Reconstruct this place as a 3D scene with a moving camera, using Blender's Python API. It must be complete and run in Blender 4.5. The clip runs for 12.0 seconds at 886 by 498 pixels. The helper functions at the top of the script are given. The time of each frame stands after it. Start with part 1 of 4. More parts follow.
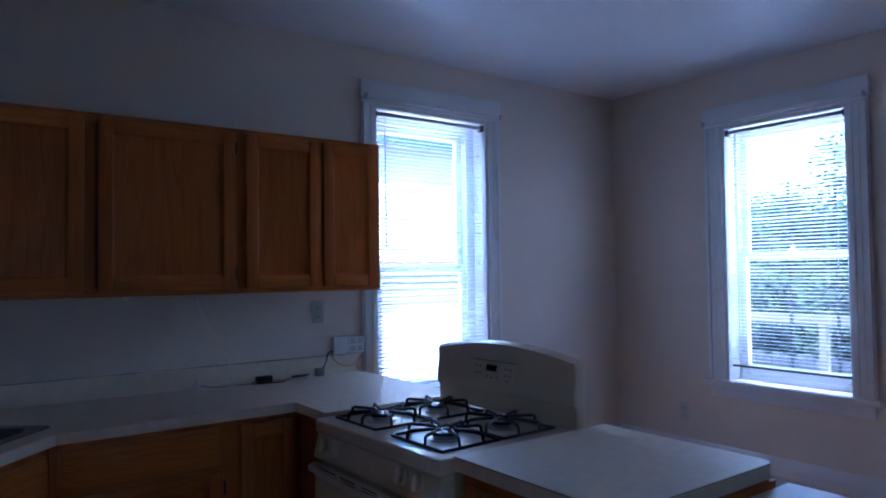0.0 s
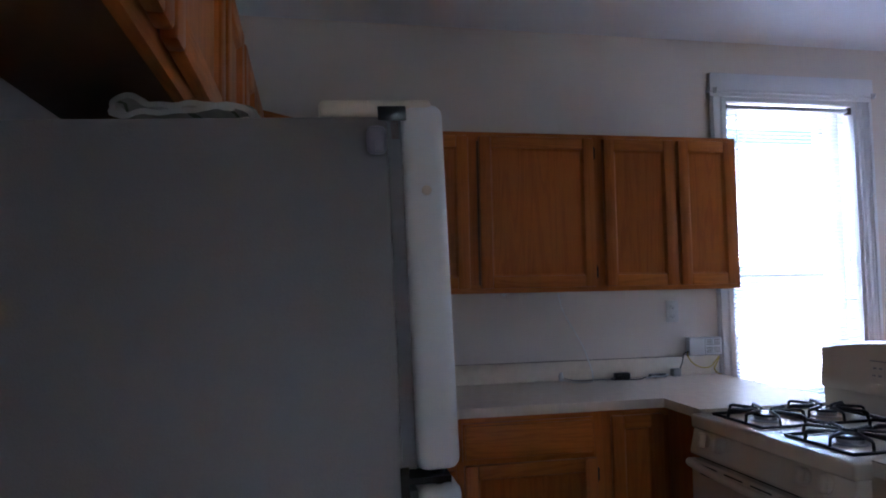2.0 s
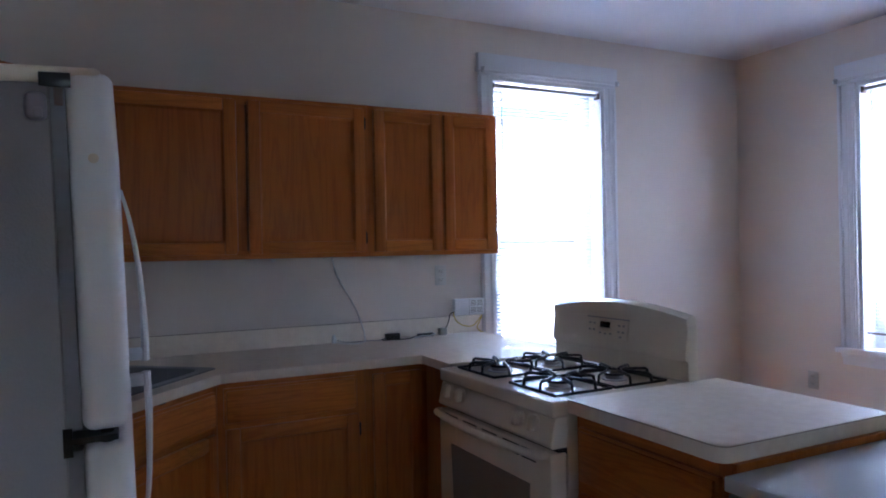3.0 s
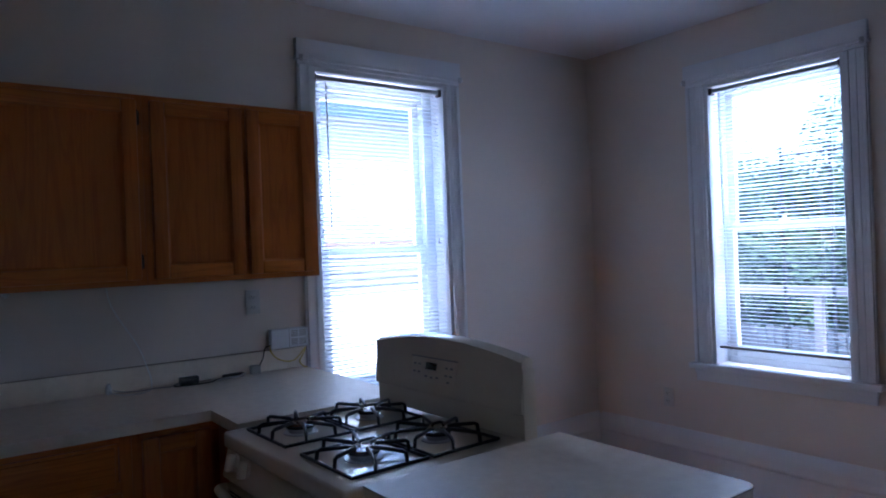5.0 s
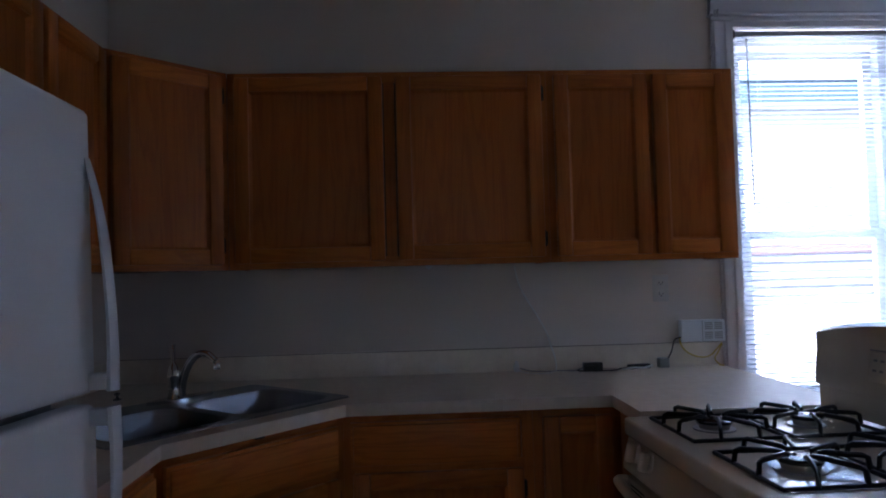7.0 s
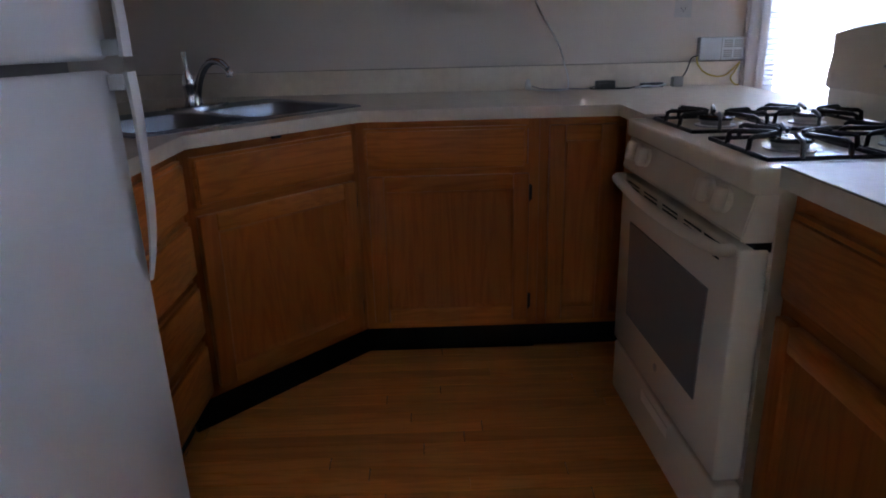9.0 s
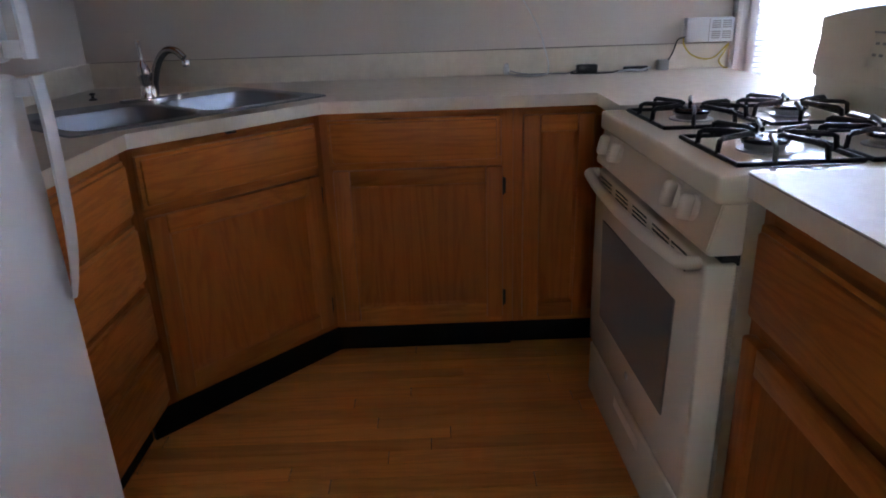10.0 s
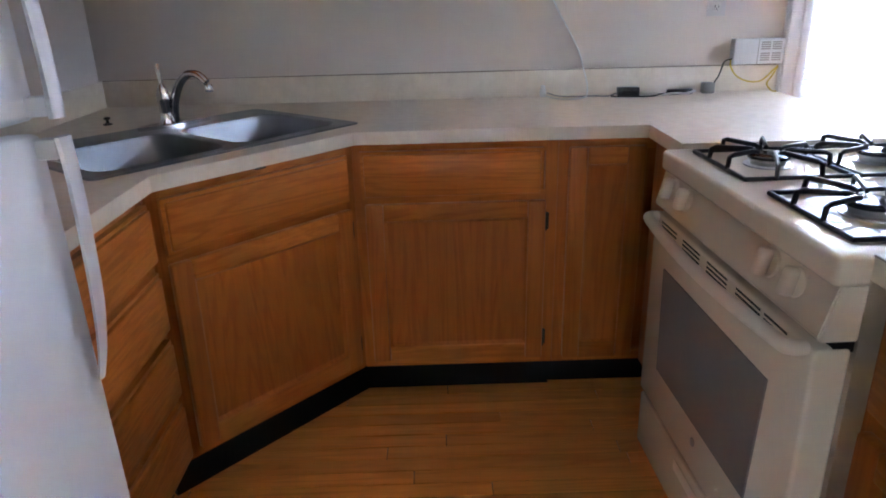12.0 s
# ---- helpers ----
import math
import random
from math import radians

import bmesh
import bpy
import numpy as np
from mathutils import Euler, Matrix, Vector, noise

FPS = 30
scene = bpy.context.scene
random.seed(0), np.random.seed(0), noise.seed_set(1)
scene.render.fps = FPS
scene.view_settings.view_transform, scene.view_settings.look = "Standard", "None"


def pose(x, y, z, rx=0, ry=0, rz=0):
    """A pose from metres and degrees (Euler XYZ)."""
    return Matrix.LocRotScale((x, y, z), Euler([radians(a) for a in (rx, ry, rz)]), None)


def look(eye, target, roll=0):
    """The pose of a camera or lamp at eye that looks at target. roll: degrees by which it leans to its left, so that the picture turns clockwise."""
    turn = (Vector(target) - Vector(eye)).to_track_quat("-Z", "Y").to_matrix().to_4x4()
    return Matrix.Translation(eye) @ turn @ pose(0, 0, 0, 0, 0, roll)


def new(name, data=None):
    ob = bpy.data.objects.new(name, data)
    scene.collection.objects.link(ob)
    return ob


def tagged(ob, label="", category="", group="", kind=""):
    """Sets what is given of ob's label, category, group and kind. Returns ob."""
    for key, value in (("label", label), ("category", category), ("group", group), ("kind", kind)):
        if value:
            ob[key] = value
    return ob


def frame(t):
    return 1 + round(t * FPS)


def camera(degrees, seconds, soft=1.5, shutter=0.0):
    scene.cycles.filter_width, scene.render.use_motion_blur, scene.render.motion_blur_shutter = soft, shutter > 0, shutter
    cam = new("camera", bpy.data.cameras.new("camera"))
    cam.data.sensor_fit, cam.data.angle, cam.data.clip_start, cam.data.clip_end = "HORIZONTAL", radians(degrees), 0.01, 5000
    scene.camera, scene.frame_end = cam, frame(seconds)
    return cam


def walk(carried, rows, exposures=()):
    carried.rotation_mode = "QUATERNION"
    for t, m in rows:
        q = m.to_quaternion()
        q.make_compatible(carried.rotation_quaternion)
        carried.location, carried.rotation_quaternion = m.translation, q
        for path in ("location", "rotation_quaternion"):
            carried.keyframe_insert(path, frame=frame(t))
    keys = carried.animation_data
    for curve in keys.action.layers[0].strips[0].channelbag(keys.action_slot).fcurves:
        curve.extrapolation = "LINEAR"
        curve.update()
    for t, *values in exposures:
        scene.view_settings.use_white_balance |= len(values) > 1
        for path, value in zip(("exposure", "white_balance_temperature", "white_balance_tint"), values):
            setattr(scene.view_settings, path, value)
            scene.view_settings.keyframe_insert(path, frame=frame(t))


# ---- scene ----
cam = camera(65.8, 12.0, 1.9)
PATH = [
    (0, (0.438, 0.116, 1.459), (1.623, 1.725, 1.522), -0.7),
    (0.5, (0.39, 0.138, 1.511), (1.329, 1.902, 1.582), -1.0),
    (1, (0.269, 0.155, 1.557), (0.876, 2.058, 1.648), -1.5),
    (1.5, (0.175, 0.162, 1.54), (0.586, 2.117, 1.633), -1.0),
    (2, (0.179, 0.117, 1.403), (0.566, 2.076, 1.513), -1.1),
    (2.5, (0.275, 0.064, 1.364), (0.768, 2.002, 1.403), -0.9),
    (3, (0.355, -0.037, 1.401), (1.243, 1.755, 1.399), -1.1),
    (3.5, (0.534, -0.031, 1.4), (1.688, 1.603, 1.404), -2.1),
    (3.7, (0.579, -0.01, 1.428), (1.801, 1.573, 1.423), -1.9),
    (5.5, (0.927, 0.467, 1.475), (2.075, 2.105, 1.48), -2.6),
    (6, (0.968, 0.594, 1.486), (1.654, 2.473, 1.509), -2.7),
    (6.5, (1.006, 0.611, 1.413), (1.228, 2.597, 1.482), -1.7),
    (7, (0.971, 0.541, 1.329), (1.077, 2.537, 1.406), -1.5),
    (7.5, (0.958, 0.463, 1.229), (1.004, 2.46, 1.13), -1.2),
    (9.5, (1.041, 0.502, 1.178), (1.069, 2.384, 0.501), -1.6),
    (10, (1.11, 0.595, 1.214), (1.13, 2.473, 0.527), -1.9),
    (10.5, (1.132, 0.652, 1.226), (1.154, 2.528, 0.533), -1.8),
    (10.8, (1.14, 0.665, 1.242), (1.156, 2.539, 0.543), -1.8),
    (11, (1.139, 0.68, 1.254), (1.154, 2.554, 0.557), -1.9),
    (11.5, (1.1, 0.704, 1.291), (1.114, 2.576, 0.59), -1.6),
    (12, (0.99, 0.778, 1.3), (1.015, 2.65, 0.597), -1.4),
]
EXPOSURES = [(0.0, 2.5, 4500, 18), (0.5, 2.6, 4700, 20), (1.0, 2.8, 4950, 20), (1.5, 3.15, 5100, 22), (2.0, 3.5, 5400, 21), (2.5, 3.65, 5440, 20), (3.0, 3.7, 5280, 19), (3.5, 3.3, 4980, 17), (5.5, 2.37, 4960, 17), (6.5, 2.47, 5360, 18), (7.5, 2.72, 5450, 20), (9.5, 4.01, 5820, 19), (10.5, 4.56, 5970, 20), (11.5, 4.96, 6020, 19), (12.0, 5.11, 5970, 18)]
walk(cam, [(t, look(eye, target, roll)) for t, eye, target, roll in PATH], EXPOSURES)

# ---- world and light ----
SUN_EL, SUN_AZ = radians(52), radians(172)
world = bpy.data.worlds.new("sky")
scene.world = world
world.use_nodes = True
wn = world.node_tree
sky = wn.nodes.new("ShaderNodeTexSky")
sky.sky_type, sky.sun_disc, sky.sun_elevation, sky.sun_rotation = "NISHITA", False, SUN_EL, SUN_AZ
wn.nodes["Background"].inputs["Strength"].default_value = 0.15
wn.links.new(sky.outputs[0], wn.nodes["Background"].inputs["Color"])
sun = new("sun", bpy.data.lights.new("sun", "SUN"))
sun.data.energy, sun.data.angle, sun.data.color = 3.0, radians(0.5), (1.0, 0.95, 0.88)
sun.matrix_world = look((math.sin(SUN_AZ) * 30, math.cos(SUN_AZ) * 30, 30 * math.tan(SUN_EL)), (0, 0, 0))


def window_fill(name, eye, target, width, height, power, colour):
    """Added unseen lamp just outside a window's opening, boosting sky and sunlit-ground light."""
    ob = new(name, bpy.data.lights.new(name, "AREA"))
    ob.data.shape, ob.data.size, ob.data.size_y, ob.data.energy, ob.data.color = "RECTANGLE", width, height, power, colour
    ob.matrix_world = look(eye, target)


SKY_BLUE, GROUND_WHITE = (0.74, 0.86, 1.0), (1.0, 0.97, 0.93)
window_fill("sky_fill_north", (2.80, 4.60, 3.20), (2.80, 3.45, 1.50), 1.4, 1.0, 27, SKY_BLUE)
window_fill("ground_fill_north", (2.80, 4.50, -0.15), (2.80, 3.45, 1.70), 1.4, 0.8, 27, GROUND_WHITE)
window_fill("sky_fill_east", (5.60, 2.18, 3.20), (4.50, 2.18, 1.50), 1.4, 1.0, 33, SKY_BLUE)
window_fill("ground_fill_east", (5.50, 2.18, -0.15), (4.50, 2.18, 1.70), 1.4, 0.8, 25, GROUND_WHITE)

# ---- materials ----
def mat(name, col, rough=0.5, metal=0.0, var=0.08, scale=3.0, fine=60.0, bump=0.0, coat=0.0, spec=0.5, tint=None, island=0.0):
    """A painted, laminated or metal surface: two scales of variation in colour and roughness, and a fine relief."""
    m = bpy.data.materials.new(name)
    m.use_nodes = True
    nt = m.node_tree
    b = nt.nodes["Principled BSDF"]
    b.inputs["Metallic"].default_value = metal
    b.inputs["Coat Weight"].default_value = coat
    b.inputs["Specular IOR Level"].default_value = spec
    tc = nt.nodes.new("ShaderNodeTexCoord")
    big, small = nt.nodes.new("ShaderNodeTexNoise"), nt.nodes.new("ShaderNodeTexNoise")
    big.inputs["Scale"].default_value, small.inputs["Scale"].default_value = scale, fine
    big.inputs["Detail"].default_value = 4
    for n in (big, small):
        nt.links.new(tc.outputs["Object"], n.inputs["Vector"])
    mix = nt.nodes.new("ShaderNodeMix")
    mix.data_type = "RGBA"
    other = tint or [c * (1 - 2.5 * var) for c in col]
    mix.inputs[6].default_value, mix.inputs[7].default_value = (*col, 1), (*other, 1)
    add = nt.nodes.new("ShaderNodeMath")
    add.operation = "MULTIPLY_ADD"
    nt.links.new(small.outputs[0], add.inputs[0])
    add.inputs[1].default_value = 0.35
    nt.links.new(big.outputs[0], add.inputs[2])
    ramp = nt.nodes.new("ShaderNodeMapRange")
    ramp.inputs["From Min"].default_value, ramp.inputs["From Max"].default_value = 0.45, 0.95
    nt.links.new(add.outputs[0], ramp.inputs["Value"])
    nt.links.new(ramp.outputs[0], mix.inputs[0])
    nt.links.new(mix.outputs[2], b.inputs["Base Color"])
    rr = nt.nodes.new("ShaderNodeMapRange")
    rr.inputs["To Min"].default_value, rr.inputs["To Max"].default_value = max(rough - 0.06, 0.02), min(rough + 0.08, 1)
    nt.links.new(big.outputs[0], rr.inputs["Value"])
    nt.links.new(rr.outputs[0], b.inputs["Roughness"])
    if bump:
        bp = nt.nodes.new("ShaderNodeBump")
        bp.inputs["Strength"].default_value, bp.inputs["Distance"].default_value = bump, 0.002
        nt.links.new(small.outputs[0], bp.inputs["Height"])
        nt.links.new(bp.outputs[0], b.inputs["Normal"])
    return m


def wood(name, light, dark, axis="z", rough=0.38, random_hue=0.25, grain=1.0, coat=0.15):
    """Oak: long dark pores and cathedral figure along one axis, each piece shifted and toned by its own random number."""
    m = bpy.data.materials.new(name)
    m.use_nodes = True
    nt = m.node_tree
    b = nt.nodes["Principled BSDF"]
    tc, info = nt.nodes.new("ShaderNodeTexCoord"), nt.nodes.new("ShaderNodeObjectInfo")
    off = nt.nodes.new("ShaderNodeVectorMath")
    off.operation = "MULTIPLY_ADD"
    comb = nt.nodes.new("ShaderNodeCombineXYZ")
    for i in range(3):
        nt.links.new(info.outputs["Random"], comb.inputs[i])
    nt.links.new(comb.outputs[0], off.inputs[0])
    off.inputs[1].default_value = (17.0, 5.0, 11.0)
    nt.links.new(tc.outputs["Object"], off.inputs[2])
    mp = nt.nodes.new("ShaderNodeMapping")
    long, wide = (2.0 if axis == "x" and grain == 1.0 else 1.2), 17.0 * grain
    mp.inputs["Scale"].default_value = {"x": (long, wide, wide), "y": (wide, long, wide), "z": (wide, wide, long)}[axis]
    nt.links.new(off.outputs[0], mp.inputs["Vector"])
    fig, pore = nt.nodes.new("ShaderNodeTexNoise"), nt.nodes.new("ShaderNodeTexNoise")
    fig.inputs["Scale"].default_value, fig.inputs["Detail"].default_value, fig.inputs["Distortion"].default_value = 0.55, 5, 1.2
    pore.inputs["Scale"].default_value, pore.inputs["Detail"].default_value, pore.inputs["Roughness"].default_value = 7.0, 3, 0.7
    for n in (fig, pore):
        nt.links.new(mp.outputs[0], n.inputs["Vector"])
    rings = nt.nodes.new("ShaderNodeMath")
    rings.operation = "MULTIPLY"
    rings.inputs[1].default_value = 15.0
    nt.links.new(fig.outputs[0], rings.inputs[0])
    saw = nt.nodes.new("ShaderNodeMath")
    saw.operation = "PINGPONG"
    saw.inputs[1].default_value = 1.0
    nt.links.new(rings.outputs[0], saw.inputs[0])
    edge = nt.nodes.new("ShaderNodeMapRange")
    edge.interpolation_type = "SMOOTHSTEP"
    edge.inputs["From Min"].default_value, edge.inputs["From Max"].default_value = 0.30, 0.95
    nt.links.new(saw.outputs[0], edge.inputs["Value"])
    half = nt.nodes.new("ShaderNodeMath")
    half.operation = "MULTIPLY"
    half.inputs[1].default_value = 0.55
    nt.links.new(edge.outputs[0], half.inputs[0])
    mul = nt.nodes.new("ShaderNodeMath")
    mul.operation, mul.use_clamp = "MULTIPLY_ADD", True
    nt.links.new(half.outputs[0], mul.inputs[2])
    pr = nt.nodes.new("ShaderNodeMapRange")
    pr.inputs["From Min"].default_value, pr.inputs["From Max"].default_value = 0.35, 0.7
    nt.links.new(pore.outputs[0], pr.inputs["Value"])
    nt.links.new(pr.outputs[0], mul.inputs[0])
    mul.inputs[1].default_value = 0.45
    mix = nt.nodes.new("ShaderNodeMix")
    mix.data_type = "RGBA"
    mix.inputs[6].default_value, mix.inputs[7].default_value = (*light, 1), (*dark, 1)
    nt.links.new(mul.outputs[0], mix.inputs[0])
    hsv = nt.nodes.new("ShaderNodeHueSaturation")
    vr = nt.nodes.new("ShaderNodeMapRange")
    vr.inputs["To Min"].default_value, vr.inputs["To Max"].default_value = 1 - random_hue, 1 + random_hue
    nt.links.new(info.outputs["Random"], vr.inputs["Value"])
    nt.links.new(vr.outputs[0], hsv.inputs["Value"])
    nt.links.new(mix.outputs[2], hsv.inputs["Color"])
    nt.links.new(hsv.outputs[0], b.inputs["Base Color"])
    rr = nt.nodes.new("ShaderNodeMapRange")
    rr.inputs["To Min"].default_value, rr.inputs["To Max"].default_value = rough - 0.05, rough + 0.15
    nt.links.new(pore.outputs[0], rr.inputs["Value"])
    nt.links.new(rr.outputs[0], b.inputs["Roughness"])
    b.inputs["Coat Weight"].default_value, b.inputs["Coat Roughness"].default_value = coat, 0.3
    b.inputs["Specular IOR Level"].default_value = 0.22
    bp = nt.nodes.new("ShaderNodeBump")
    bp.inputs["Strength"].default_value, bp.inputs["Distance"].default_value = 0.25, 0.001
    bp.invert = True
    nt.links.new(mul.outputs[0], bp.inputs["Height"])
    nt.links.new(bp.outputs[0], b.inputs["Normal"])
    return m


def clear_glass(name, rough=0.0):
    m = bpy.data.materials.new(name)
    m.use_nodes = True
    b = m.node_tree.nodes["Principled BSDF"]
    b.inputs["Base Color"].default_value = (0.96, 0.98, 1.0, 1)
    b.inputs["Transmission Weight"].default_value, b.inputs["Roughness"].default_value, b.inputs["IOR"].default_value = 1.0, rough, 1.45
    return m


def slat_paint(name):
    """Thin painted slats that let a little light through, tinted with the sky's blue."""
    m = mat(name, (0.80, 0.82, 0.84), 0.4, var=0.03)
    b = m.node_tree.nodes["Principled BSDF"]
    b.inputs["Transmission Weight"].default_value = 0.0
    nt = m.node_tree
    tr, mx = nt.nodes.new("ShaderNodeBsdfTranslucent"), nt.nodes.new("ShaderNodeMixShader")
    # The blue sky glow on the slats is put into this colour.
    tr.inputs["Color"].default_value = (0.74, 0.82, 0.96, 1)
    mx.inputs[0].default_value = 0.30
    nt.links.new(b.outputs[0], mx.inputs[1])
    nt.links.new(tr.outputs[0], mx.inputs[2])
    nt.links.new(mx.outputs[0], nt.nodes["Material Output"].inputs["Surface"])
    return m


WALL = mat("cream_wall_paint", (0.74, 0.655, 0.580), 0.55, var=0.03, scale=1.2, fine=180, bump=0.15)
CEIL = mat("ceiling_paint", (0.78, 0.78, 0.80), 0.30, var=0.03, scale=0.9, fine=90, bump=0.12)
TRIM = mat("white_trim_paint", (0.76, 0.76, 0.78), 0.32, var=0.03, scale=5, fine=120, bump=0.08)
OAK_V = wood("oak_upright_grain", (0.470, 0.140, 0.018), (0.355, 0.098, 0.012), "z", random_hue=0.12, coat=0.05)
OAK_H = wood("oak_level_grain", (0.540, 0.168, 0.022), (0.385, 0.110, 0.013), "x", random_hue=0.14, coat=0.05)
# Carcass colour, darker than the oak fronts.
OAK_IN = mat("dark_carcass_board", (0.16, 0.075, 0.030), 0.6, var=0.1)
PLANK = wood("oak_floor_strip", (0.84, 0.325, 0.058), (0.67, 0.235, 0.038), "x", rough=0.30, random_hue=0.15, grain=1.3, coat=0.12)
JOINT = mat("floor_joint_dark", (0.020, 0.010, 0.005), 0.9)
LAMINATE = mat("beige_laminate", (0.78, 0.685, 0.56), 0.40, var=0.05, scale=26, fine=90, tint=(0.69, 0.595, 0.475))
EDGE = mat("laminate_seam_brown", (0.33, 0.255, 0.19), 0.6)
TOE = mat("black_vinyl_base", (0.006, 0.006, 0.006), 0.5, var=0.1, spec=0.2)
BISQUE = mat("bisque_enamel", (0.82, 0.735, 0.59), 0.16, var=0.02, scale=4, fine=60, coat=0.3)
BISQUE_PL = mat("bisque_plastic", (0.78, 0.70, 0.57), 0.32, var=0.03)
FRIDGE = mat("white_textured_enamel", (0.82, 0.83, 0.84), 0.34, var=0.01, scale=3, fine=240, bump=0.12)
# Shade on the cabinet side is put into this darker enamel colour.
FRIDGE_SIDE = mat("shaded_textured_enamel", (0.30, 0.285, 0.28), 0.40, var=0.05, scale=2, fine=300, bump=0.35)
FRIDGE_PL = mat("white_plastic", (0.72, 0.73, 0.75), 0.3, var=0.03)
GASKET = mat("grey_door_gasket", (0.27, 0.27, 0.28), 0.6)
BLACK = mat("black_cast_iron", (0.012, 0.012, 0.014), 0.35, var=0.2, fine=200, bump=0.3)
BLACKPL = mat("black_plastic", (0.012, 0.012, 0.013), 0.3, var=0.1)
HINGE = mat("dark_bronze_hinge", (0.03, 0.022, 0.016), 0.45, metal=0.6)
STEEL = mat("brushed_stainless_steel", (0.25, 0.26, 0.28), 0.34, metal=1.0, var=0.06, scale=6, fine=160, bump=0.05)
CHROME = mat("chrome", (0.72, 0.73, 0.75), 0.07, metal=1.0, var=0.02)
CAP = mat("grey_black_burner_enamel", (0.045, 0.047, 0.055), 0.22, var=0.1, coat=0.3)
ALU = mat("burner_aluminium", (0.45, 0.45, 0.46), 0.35, metal=1.0, var=0.1)
OVEN_GLASS = mat("oven_window_glass", (0.27, 0.255, 0.24), 0.14, var=0.05, coat=0.5)
DISPLAY = mat("display_black", (0.008, 0.008, 0.01), 0.12)
GREYPRINT = mat("grey_print", (0.34, 0.33, 0.31), 0.5)
OUTLET = mat("ivory_outlet_plastic", (0.64, 0.62, 0.58), 0.35, var=0.02)
SLOT = mat("dark_slot", (0.02, 0.02, 0.02), 0.8)
CABLE_W = mat("white_cable", (0.84, 0.84, 0.83), 0.45)
CABLE_K = mat("black_cable", (0.015, 0.015, 0.015), 0.5)
CABLE_Y = mat("yellow_cable", (0.62, 0.45, 0.05), 0.5)
CLOTH = mat("white_cotton_towel", (0.66, 0.66, 0.62), 0.9, var=0.06, scale=20, fine=500, bump=0.6)
CLOTH_G = mat("grey_green_stripe", (0.24, 0.28, 0.22), 0.9, fine=500, bump=0.6)
NAVY = mat("dark_blue_gloss_plastic", (0.010, 0.018, 0.060), 0.16, var=0.05, coat=0.6)
SLAT = slat_paint("white_blind_slat")
RAIL = mat("blind_rail_grey", (0.50, 0.50, 0.51), 0.4)
RAIL_D = mat("blind_bottom_rail_brown", (0.20, 0.15, 0.13), 0.5)
VINYL = mat("white_window_vinyl", (0.76, 0.78, 0.80), 0.35, var=0.02)
GLASS = clear_glass("window_glass")
SIDING = mat("white_clapboard", (0.56, 0.57, 0.57), 0.6, var=0.04, scale=1.5)
SIDING_G = mat("grey_clapboard", (0.22, 0.23, 0.27), 0.6, var=0.05, scale=1.5)
FASCIA = mat("blue_grey_fascia", (0.05, 0.09, 0.12), 0.5)
REDBAND = mat("red_brown_trim", (0.22, 0.15, 0.14), 0.6)
ROOF = mat("asphalt_shingle", (0.10, 0.10, 0.11), 0.9, var=0.2, fine=80, bump=0.5)
CONCRETE = mat("pale_concrete", (0.50, 0.49, 0.47), 0.85, var=0.08, fine=60, bump=0.3)
GRASS = mat("yard_grass", (0.07, 0.10, 0.03), 0.9, var=0.2, scale=4, fine=60, bump=0.6)
LEAF = mat("green_leaves", (0.060, 0.100, 0.060), 0.6, var=0.2, scale=2, fine=12, tint=(0.085, 0.120, 0.055), spec=0.2)
BARK = mat("bark", (0.10, 0.075, 0.055), 0.9, var=0.2, fine=40, bump=0.6)
FENCE = mat("weathered_fence_board", (0.20, 0.20, 0.21), 0.8, var=0.1, scale=3)
DECKRAIL = mat("pale_deck_rail", (0.34, 0.30, 0.31), 0.6)
IRON = mat("dark_painted_iron", (0.02, 0.025, 0.035), 0.5)


# ---- building helpers ----
def box(bm, x0, x1, y0, y1, z0, z1, bev=0.0, slot=0, seg=2):
    r = bmesh.ops.create_cube(bm, size=1.0, matrix=Matrix.Translation(((x0 + x1) / 2, (y0 + y1) / 2, (z0 + z1) / 2)) @ Matrix.Diagonal((x1 - x0, y1 - y0, z1 - z0, 1)))
    faces = {f for v in r["verts"] for f in v.link_faces}
    for f in faces:
        f.material_index = slot
    if bev:
        edges = list({e for v in r["verts"] for e in v.link_edges})
        g = bmesh.ops.bevel(bm, geom=edges, offset=bev, segments=seg, affect="EDGES", profile=0.5)
        for f in g["faces"]:
            f.material_index = slot


def boxes(*rows, bev=0.0, seg=2):
    bm = bmesh.new()
    for r in rows:
        box(bm, *r[:6], bev=bev, slot=r[6] if len(r) > 6 else 0, seg=seg)
    return bm


def prism(bm, pts, z0, z1, hole=None, slot=0):
    """A slab with an outline in plan, and if wanted one hole."""
    edges = []
    for ring in [pts] + ([hole] if hole else []):
        vs = [bm.verts.new((x, y, z1)) for x, y in ring]
        edges += [bm.edges.new((a, b)) for a, b in zip(vs, vs[1:] + vs[:1])]
    faces = [g for g in bmesh.ops.triangle_fill(bm, edges=edges, use_beauty=True)["geom"] if isinstance(g, bmesh.types.BMFace)]
    ex = bmesh.ops.extrude_face_region(bm, geom=faces, use_keep_orig=True)["geom"]
    bmesh.ops.translate(bm, vec=(0, 0, z0 - z1), verts=[g for g in ex if isinstance(g, bmesh.types.BMVert)])
    for f in bm.faces:
        f.material_index = slot
    bmesh.ops.recalc_face_normals(bm, faces=bm.faces[:])


